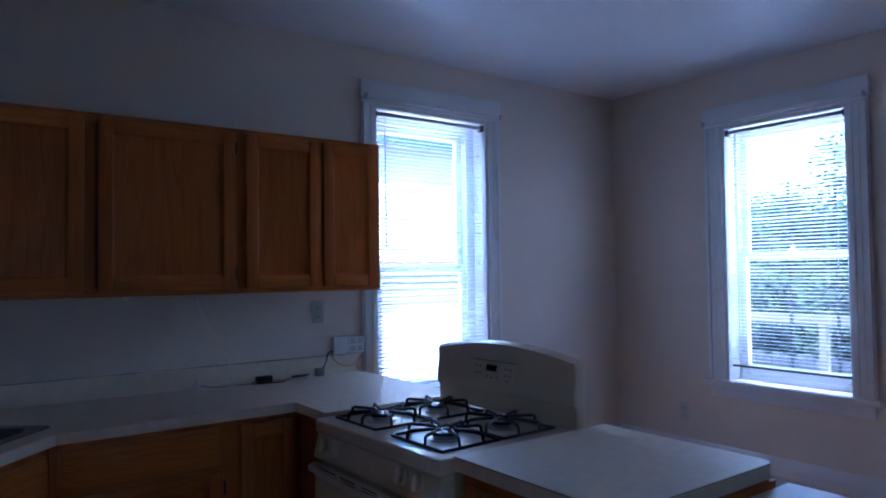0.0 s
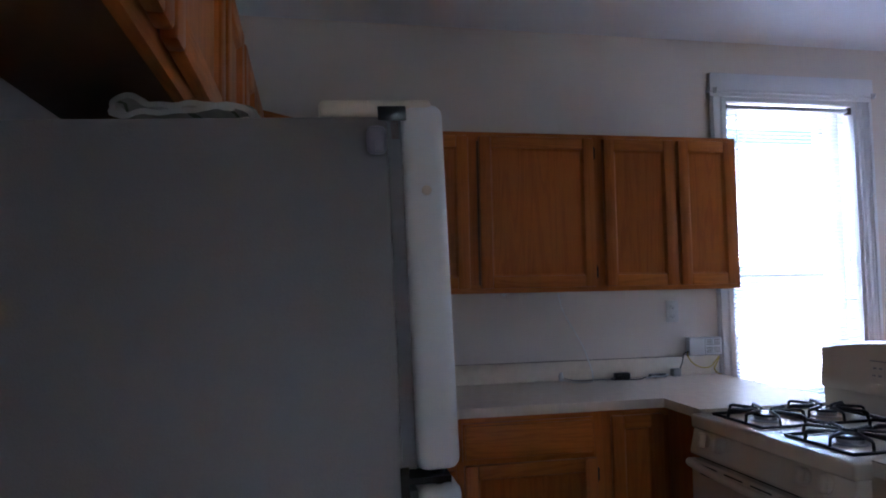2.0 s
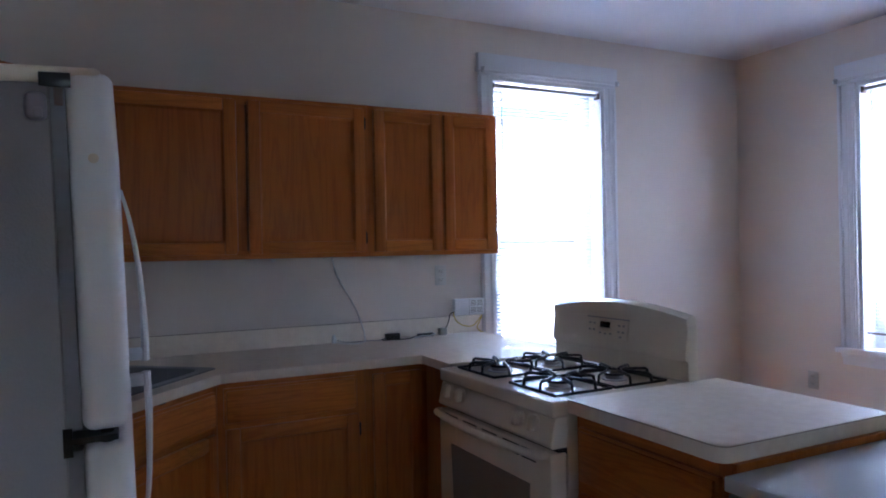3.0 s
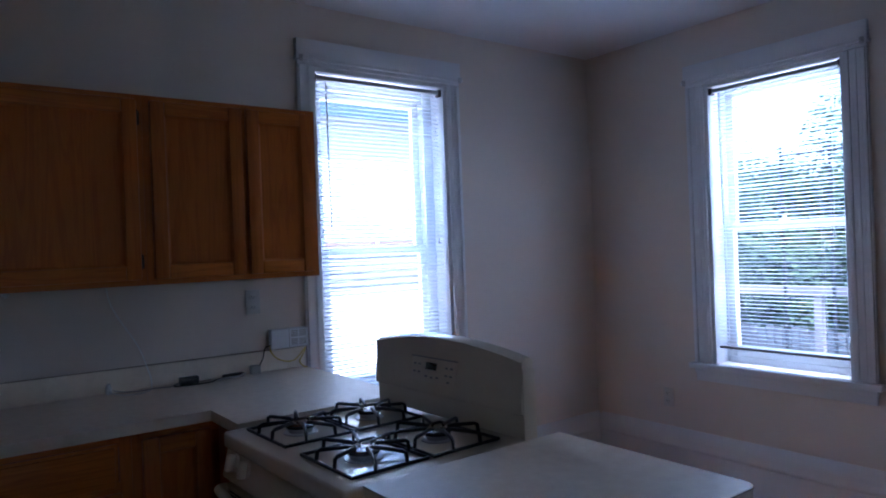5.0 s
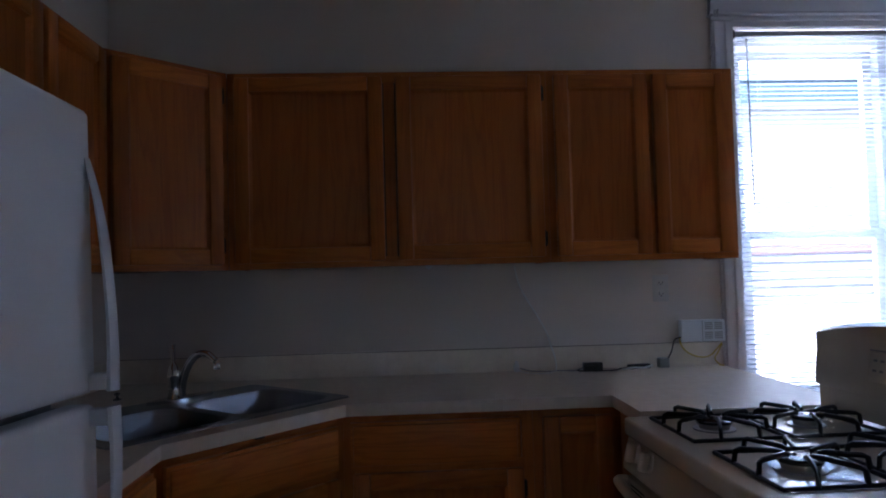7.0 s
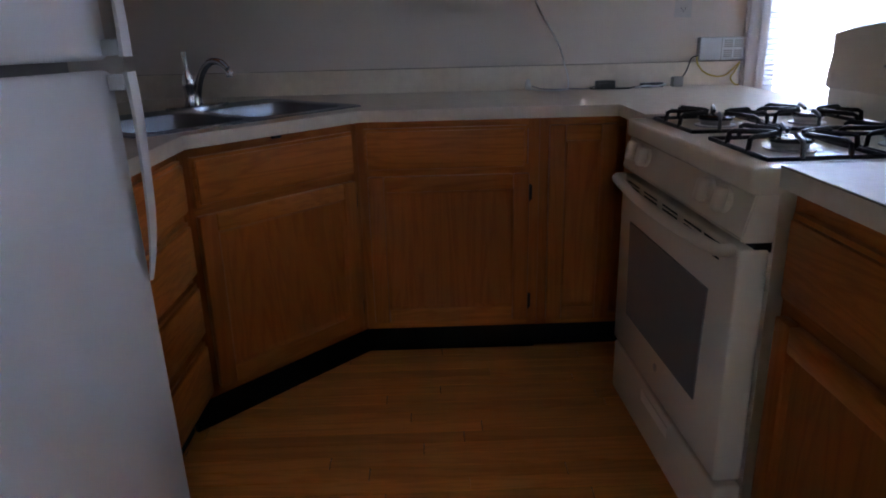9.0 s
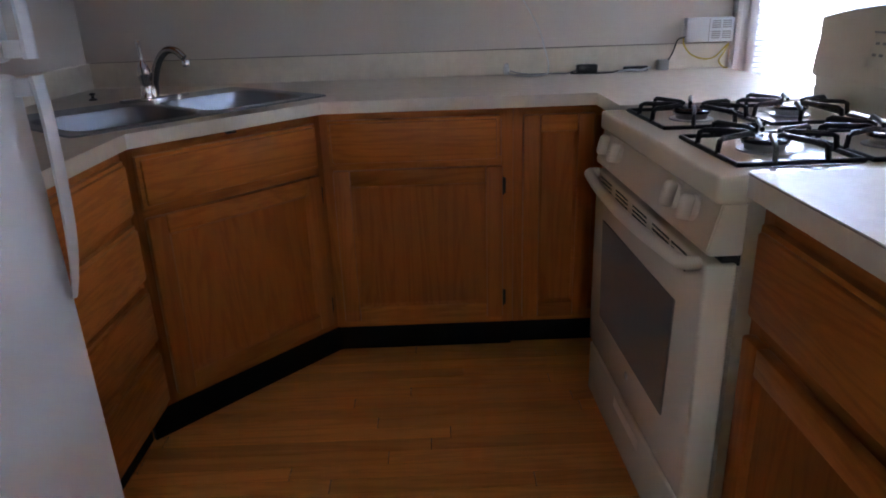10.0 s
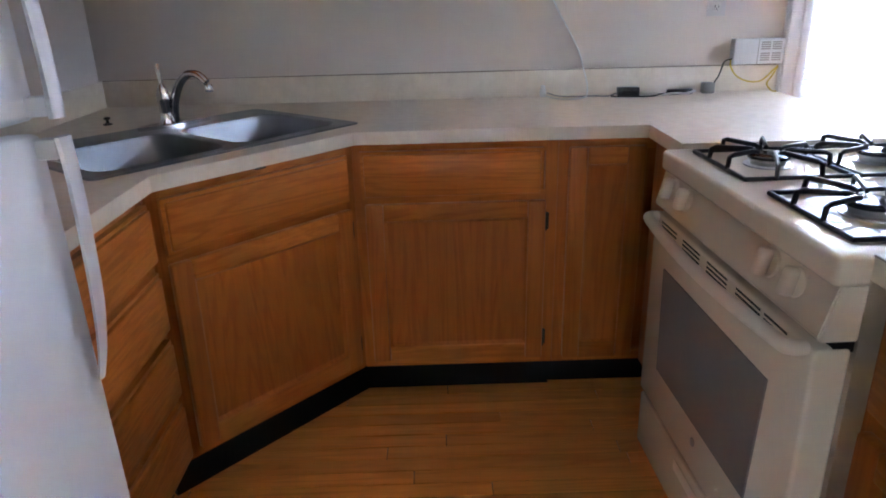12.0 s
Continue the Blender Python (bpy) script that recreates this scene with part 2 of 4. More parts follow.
def lathe(bm, prof, n=24, centre=(0, 0, 0), axis="z", slot=0):
    """A turned shape from rows of (radius, height)."""
    rings = []
    for r, h in prof:
        ring = []
        for i in range(n):
            a = 2 * math.pi * i / n
            p = Vector((r * math.cos(a), r * math.sin(a), h))
            if axis == "y":
                p = Vector((p.x, -p.z, p.y))
            elif axis == "x":
                p = Vector((p.z, p.x, p.y))
            ring.append(bm.verts.new(p + Vector(centre)))
        rings.append(ring)
    fs = []
    for a, b in zip(rings, rings[1:]):
        for i in range(n):
            fs.append(bm.faces.new((a[i], a[(i + 1) % n], b[(i + 1) % n], b[i])))
    fs.append(bm.faces.new(rings[0][::-1]))
    fs.append(bm.faces.new(rings[-1]))
    for f in fs:
        f.material_index = slot
    bmesh.ops.recalc_face_normals(bm, faces=fs)


def smooth_path(pts, k=6):
    """A flowing line through the points."""
    pts = [Vector(p) for p in pts]
    q = [pts[0]] + pts + [pts[-1]]
    out = []
    for i in range(1, len(q) - 2):
        a, b, c, d = q[i - 1:i + 3]
        for j in range(k):
            t = j / k
            out.append(0.5 * ((2 * b) + (c - a) * t + (2 * a - 5 * b + 4 * c - d) * t * t + (3 * b - a - 3 * c + d) * t ** 3))
    return out + [pts[-1]]


def tube(bm, pts, r, n=8, slot=0, flat=1.0, up=(0, 0, 1), square=1.0):
    """A round or flattened rod along the points; r may be a list, one for each point."""
    pts = [Vector(p) for p in pts]
    rs = r if isinstance(r, list) else [r] * len(pts)
    rings, last = [], None
    for i, p in enumerate(pts):
        d = (pts[min(i + 1, len(pts) - 1)] - pts[max(i - 1, 0)]).normalized()
        ref = last if last is not None else Vector(up)
        s = d.cross(ref)
        if s.length < 1e-3:
            s = d.orthogonal()
        s.normalize()
        u = s.cross(d).normalized()
        last = u
        def sq(v):
            return math.copysign(abs(v) ** square, v)
        rings.append([bm.verts.new(p + (s * sq(math.cos(a)) + u * sq(math.sin(a)) * flat) * rs[i]) for a in [2 * math.pi * k / n for k in range(n)]])
    fs = []
    for a, b in zip(rings, rings[1:]):
        for i in range(n):
            fs.append(bm.faces.new((a[i], a[(i + 1) % n], b[(i + 1) % n], b[i])))
    fs += [bm.faces.new(rings[0][::-1]), bm.faces.new(rings[-1])]
    for f in fs:
        f.material_index = slot
    bmesh.ops.recalc_face_normals(bm, faces=fs)


def tubed(pts, r, n=8, k=6, flat=1.0, up=(0, 0, 1)):
    bm = bmesh.new()
    path = smooth_path(pts, k) if k else pts
    if isinstance(r, (list, tuple)):
        r = [r[0] + (r[1] - r[0]) * i / (len(path) - 1) for i in range(len(path))]
    tube(bm, path, r, n, flat=flat, up=up)
    return bm


def mesh_of(name, bm, mats):
    me = bpy.data.meshes.new(name)
    bm.to_mesh(me)
    bm.free()
    for m in (mats if isinstance(mats, (list, tuple)) else [mats]):
        me.materials.append(m)
    me.polygons.foreach_set("use_smooth", [True] * len(me.polygons))
    me.set_sharp_from_angle(angle=radians(40))
    return me


def part(name, bm, material, parent, label="", loc=(0, 0, 0), rot=(0, 0, 0)):
    ob = new(name, mesh_of(name, bm, material) if isinstance(bm, bmesh.types.BMesh) else bm)
    ob.parent = parent
    ob.matrix_local = pose(*loc, *rot)
    return tagged(ob, label)


def thing(name, label, category, loc=(0, 0, 0), rz=0.0, group="", kind=""):
    ob = new(name)
    ob.empty_display_size = 0.1
    ob.matrix_world = pose(*loc, 0, 0, rz)
    return tagged(ob, label, category, group, kind)


def single(name, bm, material, label, category, loc=(0, 0, 0), rz=0.0, group="", kind=""):
    ob = new(name, mesh_of(name, bm, material))
    ob.matrix_world = pose(*loc, 0, 0, rz)
    return tagged(ob, label, category, group, kind)


# ---- the plan ----
XW, XE, YS, YB, H = -0.25, 4.45, -3.0, 3.43, 2.71
ZP = 0.924          # peninsula top
ZC = 0.919          # worktop
W1 = dict(a=2.400, b=3.240, z0=0.700, z1=2.405)    # window in the back wall, along x
W2 = dict(a=1.800, b=2.560, z0=0.745, z1=2.355)  # window in the east wall, along y
TH = 0.30
single("wall_north", boxes((XW - TH, W1["a"], YB, YB + TH, -0.1, H + 0.1), (W1["b"], XE + TH, YB, YB + TH, -0.1, H + 0.1),
                           (W1["a"], W1["b"], YB, YB + TH, -0.1, W1["z0"]), (W1["a"], W1["b"], YB, YB + TH, W1["z1"], H + 0.1)),
       WALL, "cream painted plaster wall behind the worktop", "wall", kind="structure")
single("wall_east", boxes((XE, XE + TH, YS - TH, W2["a"], -0.1, H + 0.1), (XE, XE + TH, W2["b"], YB - 0.001, -0.1, H + 0.1),
                          (XE, XE + TH, W2["a"], W2["b"], -0.1, W2["z0"]), (XE, XE + TH, W2["a"], W2["b"], W2["z1"], H + 0.1)),
       WALL, "cream painted plaster wall with a window opening", "wall", kind="structure")
single("wall_west", boxes((XW - TH, XW, YS - TH, YB - 0.001, -0.1, H + 0.1)), WALL, "cream painted plaster wall behind the refrigerator", "wall", kind="structure")
W3 = dict(a=0.75, b=1.75, z0=0.80, z1=2.10)   # unseen window added in the south wall, along x, for fill light
single("wall_south", boxes((XW + 0.001, W3["a"], YS - TH, YS, -0.1, H + 0.1), (W3["b"], XE - 0.001, YS - TH, YS, -0.1, H + 0.1),
                           (W3["a"], W3["b"], YS - TH, YS, W3["z1"], H + 0.1), (W3["a"], W3["b"], YS - TH, YS, -0.1, W3["z0"])), WALL, "plain cream painted wall with an added opening for fill light", "wall", kind="structure")
# Added out of view to keep direct sun from the south opening.
single("sun_block", boxes((-1.2, 3.8, YS - TH - 2.6, YS - TH - 0.201, 2.32, 2.44)), SIDING, "unseen white slab over the back window, added to block sun", "roof", kind="structure")
single("ceiling", boxes((XW - TH - 0.2, XE + TH + 0.2, YS - TH - 0.2, YB + TH + 0.2, H, H + 0.25)), CEIL, "smooth white painted ceiling with a slight sheen", "ceiling", kind="structure")


# ---- base mouldings ----
def baseboard(name, length, loc, rz):
    """A tall board with a moulded cap and a shoe; local x runs along the wall, -y into the room."""
    prof = [(0, 0), (-0.034, 0), (-0.034, 0.018), (-0.026, 0.032), (-0.020, 0.036), (-0.020, 0.205), (-0.026, 0.212), (-0.030, 0.232),
            (-0.024, 0.246), (-0.028, 0.262), (-0.022, 0.290), (-0.010, 0.318), (-0.006, 0.330), (0, 0.330)]
    bm = bmesh.new()
    a, b = [bm.verts.new((0, y, z)) for y, z in prof], [bm.verts.new((length, y, z)) for y, z in prof]
    for i in range(len(prof)):
        j = (i + 1) % len(prof)
        bm.faces.new((a[i], b[i], b[j], a[j]))
    bm.faces.new(a), bm.faces.new(b[::-1])
    bmesh.ops.recalc_face_normals(bm, faces=bm.faces[:])
    return single(name, bm, TRIM, "tall white moulded wooden baseboard along the wall", "baseboard", loc, rz, kind="structure")


baseboard("baseboard", XE - 2.31, (2.31, YB, 0), 0)
baseboard("baseboard", YB - YS - 0.06, (XE, YB - 0.03, 0), -90)


# ---- windows ----
def window(name, label, width, z0, z1, loc, rz, margin, casing=0.10, crown=0.115, depth=0.12, sill_out=0.05, apron=True, meet=0.46):
    """Local x along the wall from the middle, y outward from the wall's inner face."""
    h, c = width / 2, casing
    w = thing(name, label, "window", loc, rz, kind="structure")
    for s, nm in ((-1, "side_casing"), (1, "side_casing")):
        x0, x1 = sorted((s * h, s * (h + c)))
        bm = boxes((x0, x1, -0.018, 0, z0, z1), bev=0.004)
        xi, xo = (s * (h + 0.012), s * (h + 0.028)), (s * (h + c - 0.03), s * (h + c - 0.006))
        box(bm, min(xi), max(xi), -0.024, -0.016, z0 + 0.003, z1 - 0.003, 0.003)
        box(bm, min(xo), max(xo), -0.030, -0.016, z0 + 0.003, z1 - 0.003, 0.005)
        box(bm, s * (h + 0.052) - 0.010, s * (h + 0.052) + 0.010, -0.022, -0.016, z0 + 0.003, z1 - 0.003, 0.003)
        part(nm, bm, TRIM, w)
    part("head_casing", boxes((-h - c, h + c, -0.020, 0, z1, z1 + 0.030), (-h - c - 0.006, h + c + 0.006, -0.030, 0, z1 + 0.030, z1 + crown),
                              (-h - c - 0.014, h + c + 0.014, -0.042, 0, z1 + 0.018, z1 + 0.031), bev=0.004), TRIM, w)
    part("window_sill", boxes((-h - c - 0.022, h + c + 0.022, -sill_out, 0.0, z0 - 0.032, z0), (-h + 0.001, h - 0.001, -0.001, depth - 0.002, z0 - 0.032, z0 - 0.001), bev=0.005), TRIM, w)
    if apron:
        part("apron", boxes((-h - c + 0.01, h + c - 0.01, -0.020, 0, z0 - 0.105, z0 - 0.033), (-h - c + 0.005, h + c - 0.005, -0.027, 0, z0 - 0.060, z0 - 0.034), bev=0.004), TRIM, w)
    t = 0.02
    part("jamb", boxes((-h, -h + t, 0.0, depth, z0 + 0.001, z1 - t)), TRIM, w)
    part("jamb", boxes((h - t, h, 0.0, depth, z0 + 0.001, z1 - t)), TRIM, w)
    part("head_jamb", boxes((-h, h, 0.0, depth, z1 - t, z1)), TRIM, w)
    f = margin - 0.045                       # fixed frame round the sashes
    y0, y1 = depth, depth + 0.09
    part("window_frame", boxes((-h, -h + f, y0, y1, z0, z1), (h - f, h, y0, y1, z0, z1), (-h + f, h - f, y0, y1, z1 - f * 0.9, z1), (-h + f, h - f, y0, y1, z0 - 0.03, z0 + 0.035), bev=0.004), VINYL, w)
    zm = z0 + (z1 - z0) * meet
    a = h - f

    def sash(nm, b0, b1, ya, bottom):
        s = part(nm, boxes((-a, -a + 0.045, ya, ya + 0.035, b0, b1), (a - 0.045, a, ya, ya + 0.035, b0, b1),
                           (-a + 0.045, a - 0.045, ya, ya + 0.035, b1 - 0.045, b1), (-a + 0.045, a - 0.045, ya, ya + 0.035, b0, b0 + bottom), bev=0.004), VINYL, w)
        g = part("pane", boxes((-a + 0.04, a - 0.04, ya + 0.014, ya + 0.019, b0 + bottom - 0.005, b1 - 0.04)), GLASS, s)
        g.visible_shadow = False
        return s
    low = sash("lower_sash", z0 + 0.035, zm + 0.022, y0 + 0.006, 0.06)
    sash("upper_sash", zm - 0.022, z1 - f * 0.9, y0 + 0.046, 0.045)
    bm = boxes((-0.028, 0.028, y0 - 0.012, y0 + 0.006, zm + 0.022, zm + 0.034), bev=0.004)
    lathe(bm, [(0.012, 0), (0.012, 0.012), (0.004, 0.016)], 12, (0.0, y0 - 0.002, zm + 0.034))
    part("sash_lock", bm, VINYL, low)
    for s in (-1, 1):
        bm = bmesh.new()
        tube(bm, [(s * (h + c - 0.012), -0.02, z1 + 0.022), (s * (h + c - 0.012), -0.055, z1 + 0.022), (s * (h + c - 0.012), -0.062, z1 + 0.035)], 0.0045, 8)
        box(bm, s * (h + c - 0.012) - 0.01, s * (h + c - 0.012) + 0.01, -0.046, -0.040, z1 + 0.008, z1 + 0.040, 0.002)
        part("curtain_hook", bm, RAIL, w, "small grey metal curtain hook")
    return w


def blind(label, width, ztop, zbot, loc, rz, tilt=14, wand_side=-1):
    b = thing("venetian_blind", label, "blind", loc, rz, group="window blinds")
    h = width / 2
    part("headrail", boxes((-h, h, -0.014, 0.014, ztop - 0.022, ztop), bev=0.002), RAIL, b)
    for s in (-1, 1):
        part("bracket", boxes((s * h - 0.012, s * h + 0.012, -0.020, 0.018, ztop - 0.034, ztop + 0.004), bev=0.002), RAIL_D, b, "dark brown end bracket")
    bm = bmesh.new()
    rows = []
    for k in range(5):
        u = -1 + 2 * k / 4
        rows.append((bm.verts.new((-h + 0.006, 0.0125 * u, 0.0034 * (1 - u * u))), bm.verts.new((h - 0.006, 0.0125 * u, 0.0034 * (1 - u * u)))))
    for (p, q), (r, s) in zip(rows, rows[1:]):
        bm.faces.new((p, q, s, r))
    bmesh.ops.solidify(bm, geom=bm.faces[:], thickness=0.0004)
    me = mesh_of("slat", bm, SLAT)
    z, i = ztop - 0.045, 0
    while z > zbot + 0.02:
        part("slat", me, None, b, "", (0, 0.0, z), (tilt + 1.5 * math.sin(i * 1.7) + random.uniform(-1, 1), random.uniform(-0.06, 0.06), 0))
        z -= 0.0212
        i += 1
    part("bottom_rail", boxes((-h + 0.004, h - 0.004, -0.013, 0.013, zbot, zbot + 0.011), bev=0.002), RAIL_D, b, "brownish bottom rail")
    for x in (-h + 0.12, h - 0.12):
        bm = bmesh.new()
        for y in (-0.0135, 0.0135):
            tube(bm, [(x, y, ztop - 0.03), (x, y, zbot + 0.006)], 0.0007, 5)
        part("ladder_cord", bm, CABLE_W, b)
    x = wand_side * (h - 0.06)
    part("wand", tubed([(x, -0.024, ztop - 0.03), (x, -0.026, ztop - 0.4), (x + 0.004, -0.027, ztop - 0.78)], 0.0035, 6, 3), VINYL, b, "clear plastic tilt wand")
    x = -wand_side * (h - 0.05)
    bm = tubed([(x, -0.022, ztop - 0.03), (x + 0.003, -0.024, ztop - 0.6), (x - 0.002, -0.024, ztop - 0.84)], 0.0011, 5, 3)
    lathe(bm, [(0.003, 0.03), (0.007, 0.0), (0.004, -0.006)], 8, (x - 0.002, -0.024, ztop - 0.87))
    part("pull_cord", bm, CABLE_W, b)
    return b


cx1, cy2 = (W1["a"] + W1["b"]) / 2, (W2["a"] + W2["b"]) / 2
window("window_1", "white sash window in a moulded casing behind the worktop", W1["b"] - W1["a"], W1["z0"], W1["z1"], (cx1, YB, 0), 0, 0.128, casing=0.085, crown=0.125, meet=0.452)
window("window_2", "white sash window with moulded casing, sill and apron", W2["b"] - W2["a"], W2["z0"], W2["z1"], (XE, cy2, 0), -90, 0.076, casing=0.11, crown=0.125, meet=0.487)
window("fill_window", "unseen sash window in the wall behind, added for fill light", W3["b"] - W3["a"], W3["z0"], W3["z1"], ((W3["a"] + W3["b"]) / 2, YS, 0), 180, 0.076)
blind("lowered white mini blind with open slats in the window", W1["b"] - W1["a"] - 0.05, 2.372, 0.712, (cx1, YB + 0.035, 0), 0, 5)
blind("lowered white mini blind ending above the sill", W2["b"] - W2["a"] - 0.05, W2["z1"] - 0.03, 0.835, (XE + 0.035, cy2, 0), -90, -5)


# ---- cabinets ----
def door_front(parent, x0, x1, z0, z1, hinge=0, name="door"):
    """A frame-and-panel oak door, 26 mm thick; hinge: -1 left, 1 right, 0 none seen."""
    w, h, s, t = x1 - x0, z1 - z0, 0.055, 0.026
    iw, ih = w / 2 - s + 0.004, h / 2 - s + 0.004
    bm = bmesh.new()
    ring = []
    for inset, y in ((0.0, -0.0215), (0.013, -0.0105), (0.014, -0.0105)):
        ring.append([bm.verts.new((sx * (iw - inset), y, sz * (ih - inset))) for sx, sz in ((-1, -1), (1, -1), (1, 1), (-1, 1))])
    for a, b in zip(ring, ring[1:]):
        for i in range(4):
            bm.faces.new((a[i], a[(i + 1) % 4], b[(i + 1) % 4], b[i]))
    bm.faces.new(ring[-1])
    back = [bm.verts.new((sx * iw, -0.004, sz * ih)) for sx, sz in ((-1, -1), (1, -1), (1, 1), (-1, 1))]
    for i in range(4):
        bm.faces.new((back[i], back[(i + 1) % 4], ring[0][(i + 1) % 4], ring[0][i]))
    bm.faces.new(back[::-1])
    bmesh.ops.recalc_face_normals(bm, faces=bm.faces[:])
    d = part(name, bm, OAK_V, parent, "", ((x0 + x1) / 2, -0.0035, (z0 + z1) / 2))
    for sx in (-1, 1):
        part("stile", boxes((-s / 2, s / 2, -t, 0, -h / 2, h / 2), bev=0.007), OAK_V, d, "", (sx * (w - s) / 2, 0, 0))
    for sz in (-1, 1):
        part("rail", boxes((-w / 2 + s + 0.0005, w / 2 - s - 0.0005, -t + 0.0006, -0.001, -s / 2 + 0.0005, s / 2 - 0.0005), bev=0.005), OAK_H, d, "", (0, 0, sz * (h - s) / 2))
    if hinge:
        for z in (-h / 2 + 0.07, h / 2 - 0.07):
            bm = boxes((hinge * (w / 2 + 0.006) - 0.006, hinge * (w / 2 + 0.006) + 0.006, -0.012, 0.001, z - 0.026, z + 0.026), bev=0.002)
            lathe(bm, [(0.004, -0.03), (0.0045, -0.026), (0.0045, 0.026), (0.004, 0.03)], 8, (hinge * (w / 2 + 0.002), -0.013, z))
            part("hinge", bm, HINGE, d, "dark bronze hinge")
    return d


def drawer_front(parent, x0, x1, z0, z1):
    w, h = x1 - x0, z1 - z0
    bm = boxes((-w / 2, w / 2, -0.015, 0, -h / 2, h / 2))
    box(bm, -w / 2 + 0.009, w / 2 - 0.009, -0.026, -0.012, -h / 2 + 0.009, h / 2 - 0.009, 0.005)
    return part("drawer_front", bm, OAK_H, parent, "", ((x0 + x1) / 2, -0.0035, (z0 + z1) / 2))


def cabinet(name, label, loc, rz, w, d, z0, z1, stiles=(), rails=(), toe=0.0, group=""):
    """Local x from the left end of the face, y inward from the face frame. Carcass, face frame, and a recessed toe board."""
    c = thing(name, label, "cabinet", (loc[0], loc[1], 0), rz, group=group)
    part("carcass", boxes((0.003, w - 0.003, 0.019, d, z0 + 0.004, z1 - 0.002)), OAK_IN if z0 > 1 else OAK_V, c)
    for x in (0.001, w - 0.0055):
        part("side_panel", boxes((x, x + 0.0045, 0.0185, d, z0, z1 - 0.001)), OAK_V, c)
    e = 0.038
    bm = boxes((0, e, 0, 0.019, z0, z1, 0), (w - e, w, 0, 0.019, z0, z1, 0), (e, w - e, 0.0005, 0.0185, z1 - e, z1, 1), (e, w - e, 0.0005, 0.0185, z0, z0 + e, 1))
    for x in stiles:
        box(bm, x - e / 2, x + e / 2, 0.0003, 0.0188, z0 + e, z1 - e)
    for z in rails:
        box(bm, e, w - e, 0.0006, 0.0184, z - e / 2, z + e / 2, slot=1)
    part("face_frame", bm, [OAK_V, OAK_H], c)
    if toe:
        part("toe_board", boxes((0.0, w, toe, toe + 0.018, 0.0, z0 + 0.003)), TOE, c, "black toe board")
    return c


UZ0, UZ1 = 1.368, 2.107
GU, GB = "oak wall cabinets", "oak base cabinets"
YU = YB - 0.305
c = cabinet("wall_cabinet", "honey oak wall cabinet with two wide panel doors", (0.312, YU), 0, 1.207, 0.303, UZ0, UZ1, stiles=(0.605,), group=GU)
door_front(c, 0.028, 0.580, UZ0 + 0.022, UZ1 - 0.022, 0)
door_front(c, 0.631, 1.184, UZ0 + 0.022, UZ1 - 0.022, 1)
c = cabinet("wall_cabinet", "honey oak wall cabinet with two narrow doors beside the window", (1.520, YU), 0, 0.732, 0.303, UZ0, UZ1, stiles=(0.397,), group=GU)
door_front(c, 0.024, 0.387, UZ0 + 0.022, UZ1 - 0.022, 0)
door_front(c, 0.407, 0.706, UZ0 + 0.022, UZ1 - 0.022, 0)

# corner wall cabinet, its face set across the corner
XU = -0.018
ax, ay, bx, by = XU, YB - 0.612, 0.310, YU
ang = math.degrees(math.atan2(by - ay, bx - ax))
L = math.hypot(bx - ax, by - ay)
c = thing("wall_cabinet", "honey oak corner wall cabinet with one panel door", "cabinet", (ax, ay, 0), ang, group=GU)
inv = pose(ax, ay, 0, 0, 0, ang).inverted()
bm = bmesh.new()
prism(bm, [(inv @ Vector((x, y, 0))).to_2d() for x, y in ((ax + 0.003, ay + 0.012), (bx - 0.012, by + 0.003), (bx - 0.003, YB - 0.002), (XW + 0.002, YB - 0.002), (XW + 0.002, ay + 0.003))], UZ0 + 0.003, UZ1 - 0.002)
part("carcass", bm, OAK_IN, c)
part("face_frame", boxes((0, 0.042, 0, 0.019, UZ0, UZ1), (L - 0.042, L, 0, 0.019, UZ0, UZ1), (0.042, L - 0.042, 0.0005, 0.0185, UZ1 - 0.038, UZ1, 1), (0.042, L - 0.042, 0.0005, 0.0185, UZ0, UZ0 + 0.038, 1)), [OAK_V, OAK_H], c)
door_front(c, 0.026, L - 0.030, UZ0 + 0.02, UZ1 - 0.022, 1)

# west wall cabinets
XC, DC = XU + 0.006, XU + 0.004 - XW
c = cabinet("wall_cabinet", "honey oak wall cabinet with two panel doors", (XC, 2.012), 90, 0.803, DC, UZ0, UZ1, stiles=(0.402,), group=GU)
door_front(c, 0.030, 0.390, UZ0 + 0.022, UZ1 - 0.022, -1)
door_front(c, 0.414, 0.776, UZ0 + 0.022, UZ1 - 0.022, 0)
c = cabinet("wall_cabinet", "narrow honey oak wall cabinet with one panel door", (XC, 1.587), 90, 0.423, DC, UZ0, UZ1, group=GU)
door_front(c, 0.030, 0.394, UZ0 + 0.022, UZ1 - 0.022, 0)
c = cabinet("wall_cabinet", "short honey oak wall cabinet above the refrigerator", (XC, 0.650), 90, 0.935, DC, 1.708, UZ1, stiles=(0.375,), group=GU)
door_front(c, 0.030, 0.362, 1.730, UZ1 - 0.022, -1)
door_front(c, 0.388, 0.905, 1.730, UZ1 - 0.022, 0)

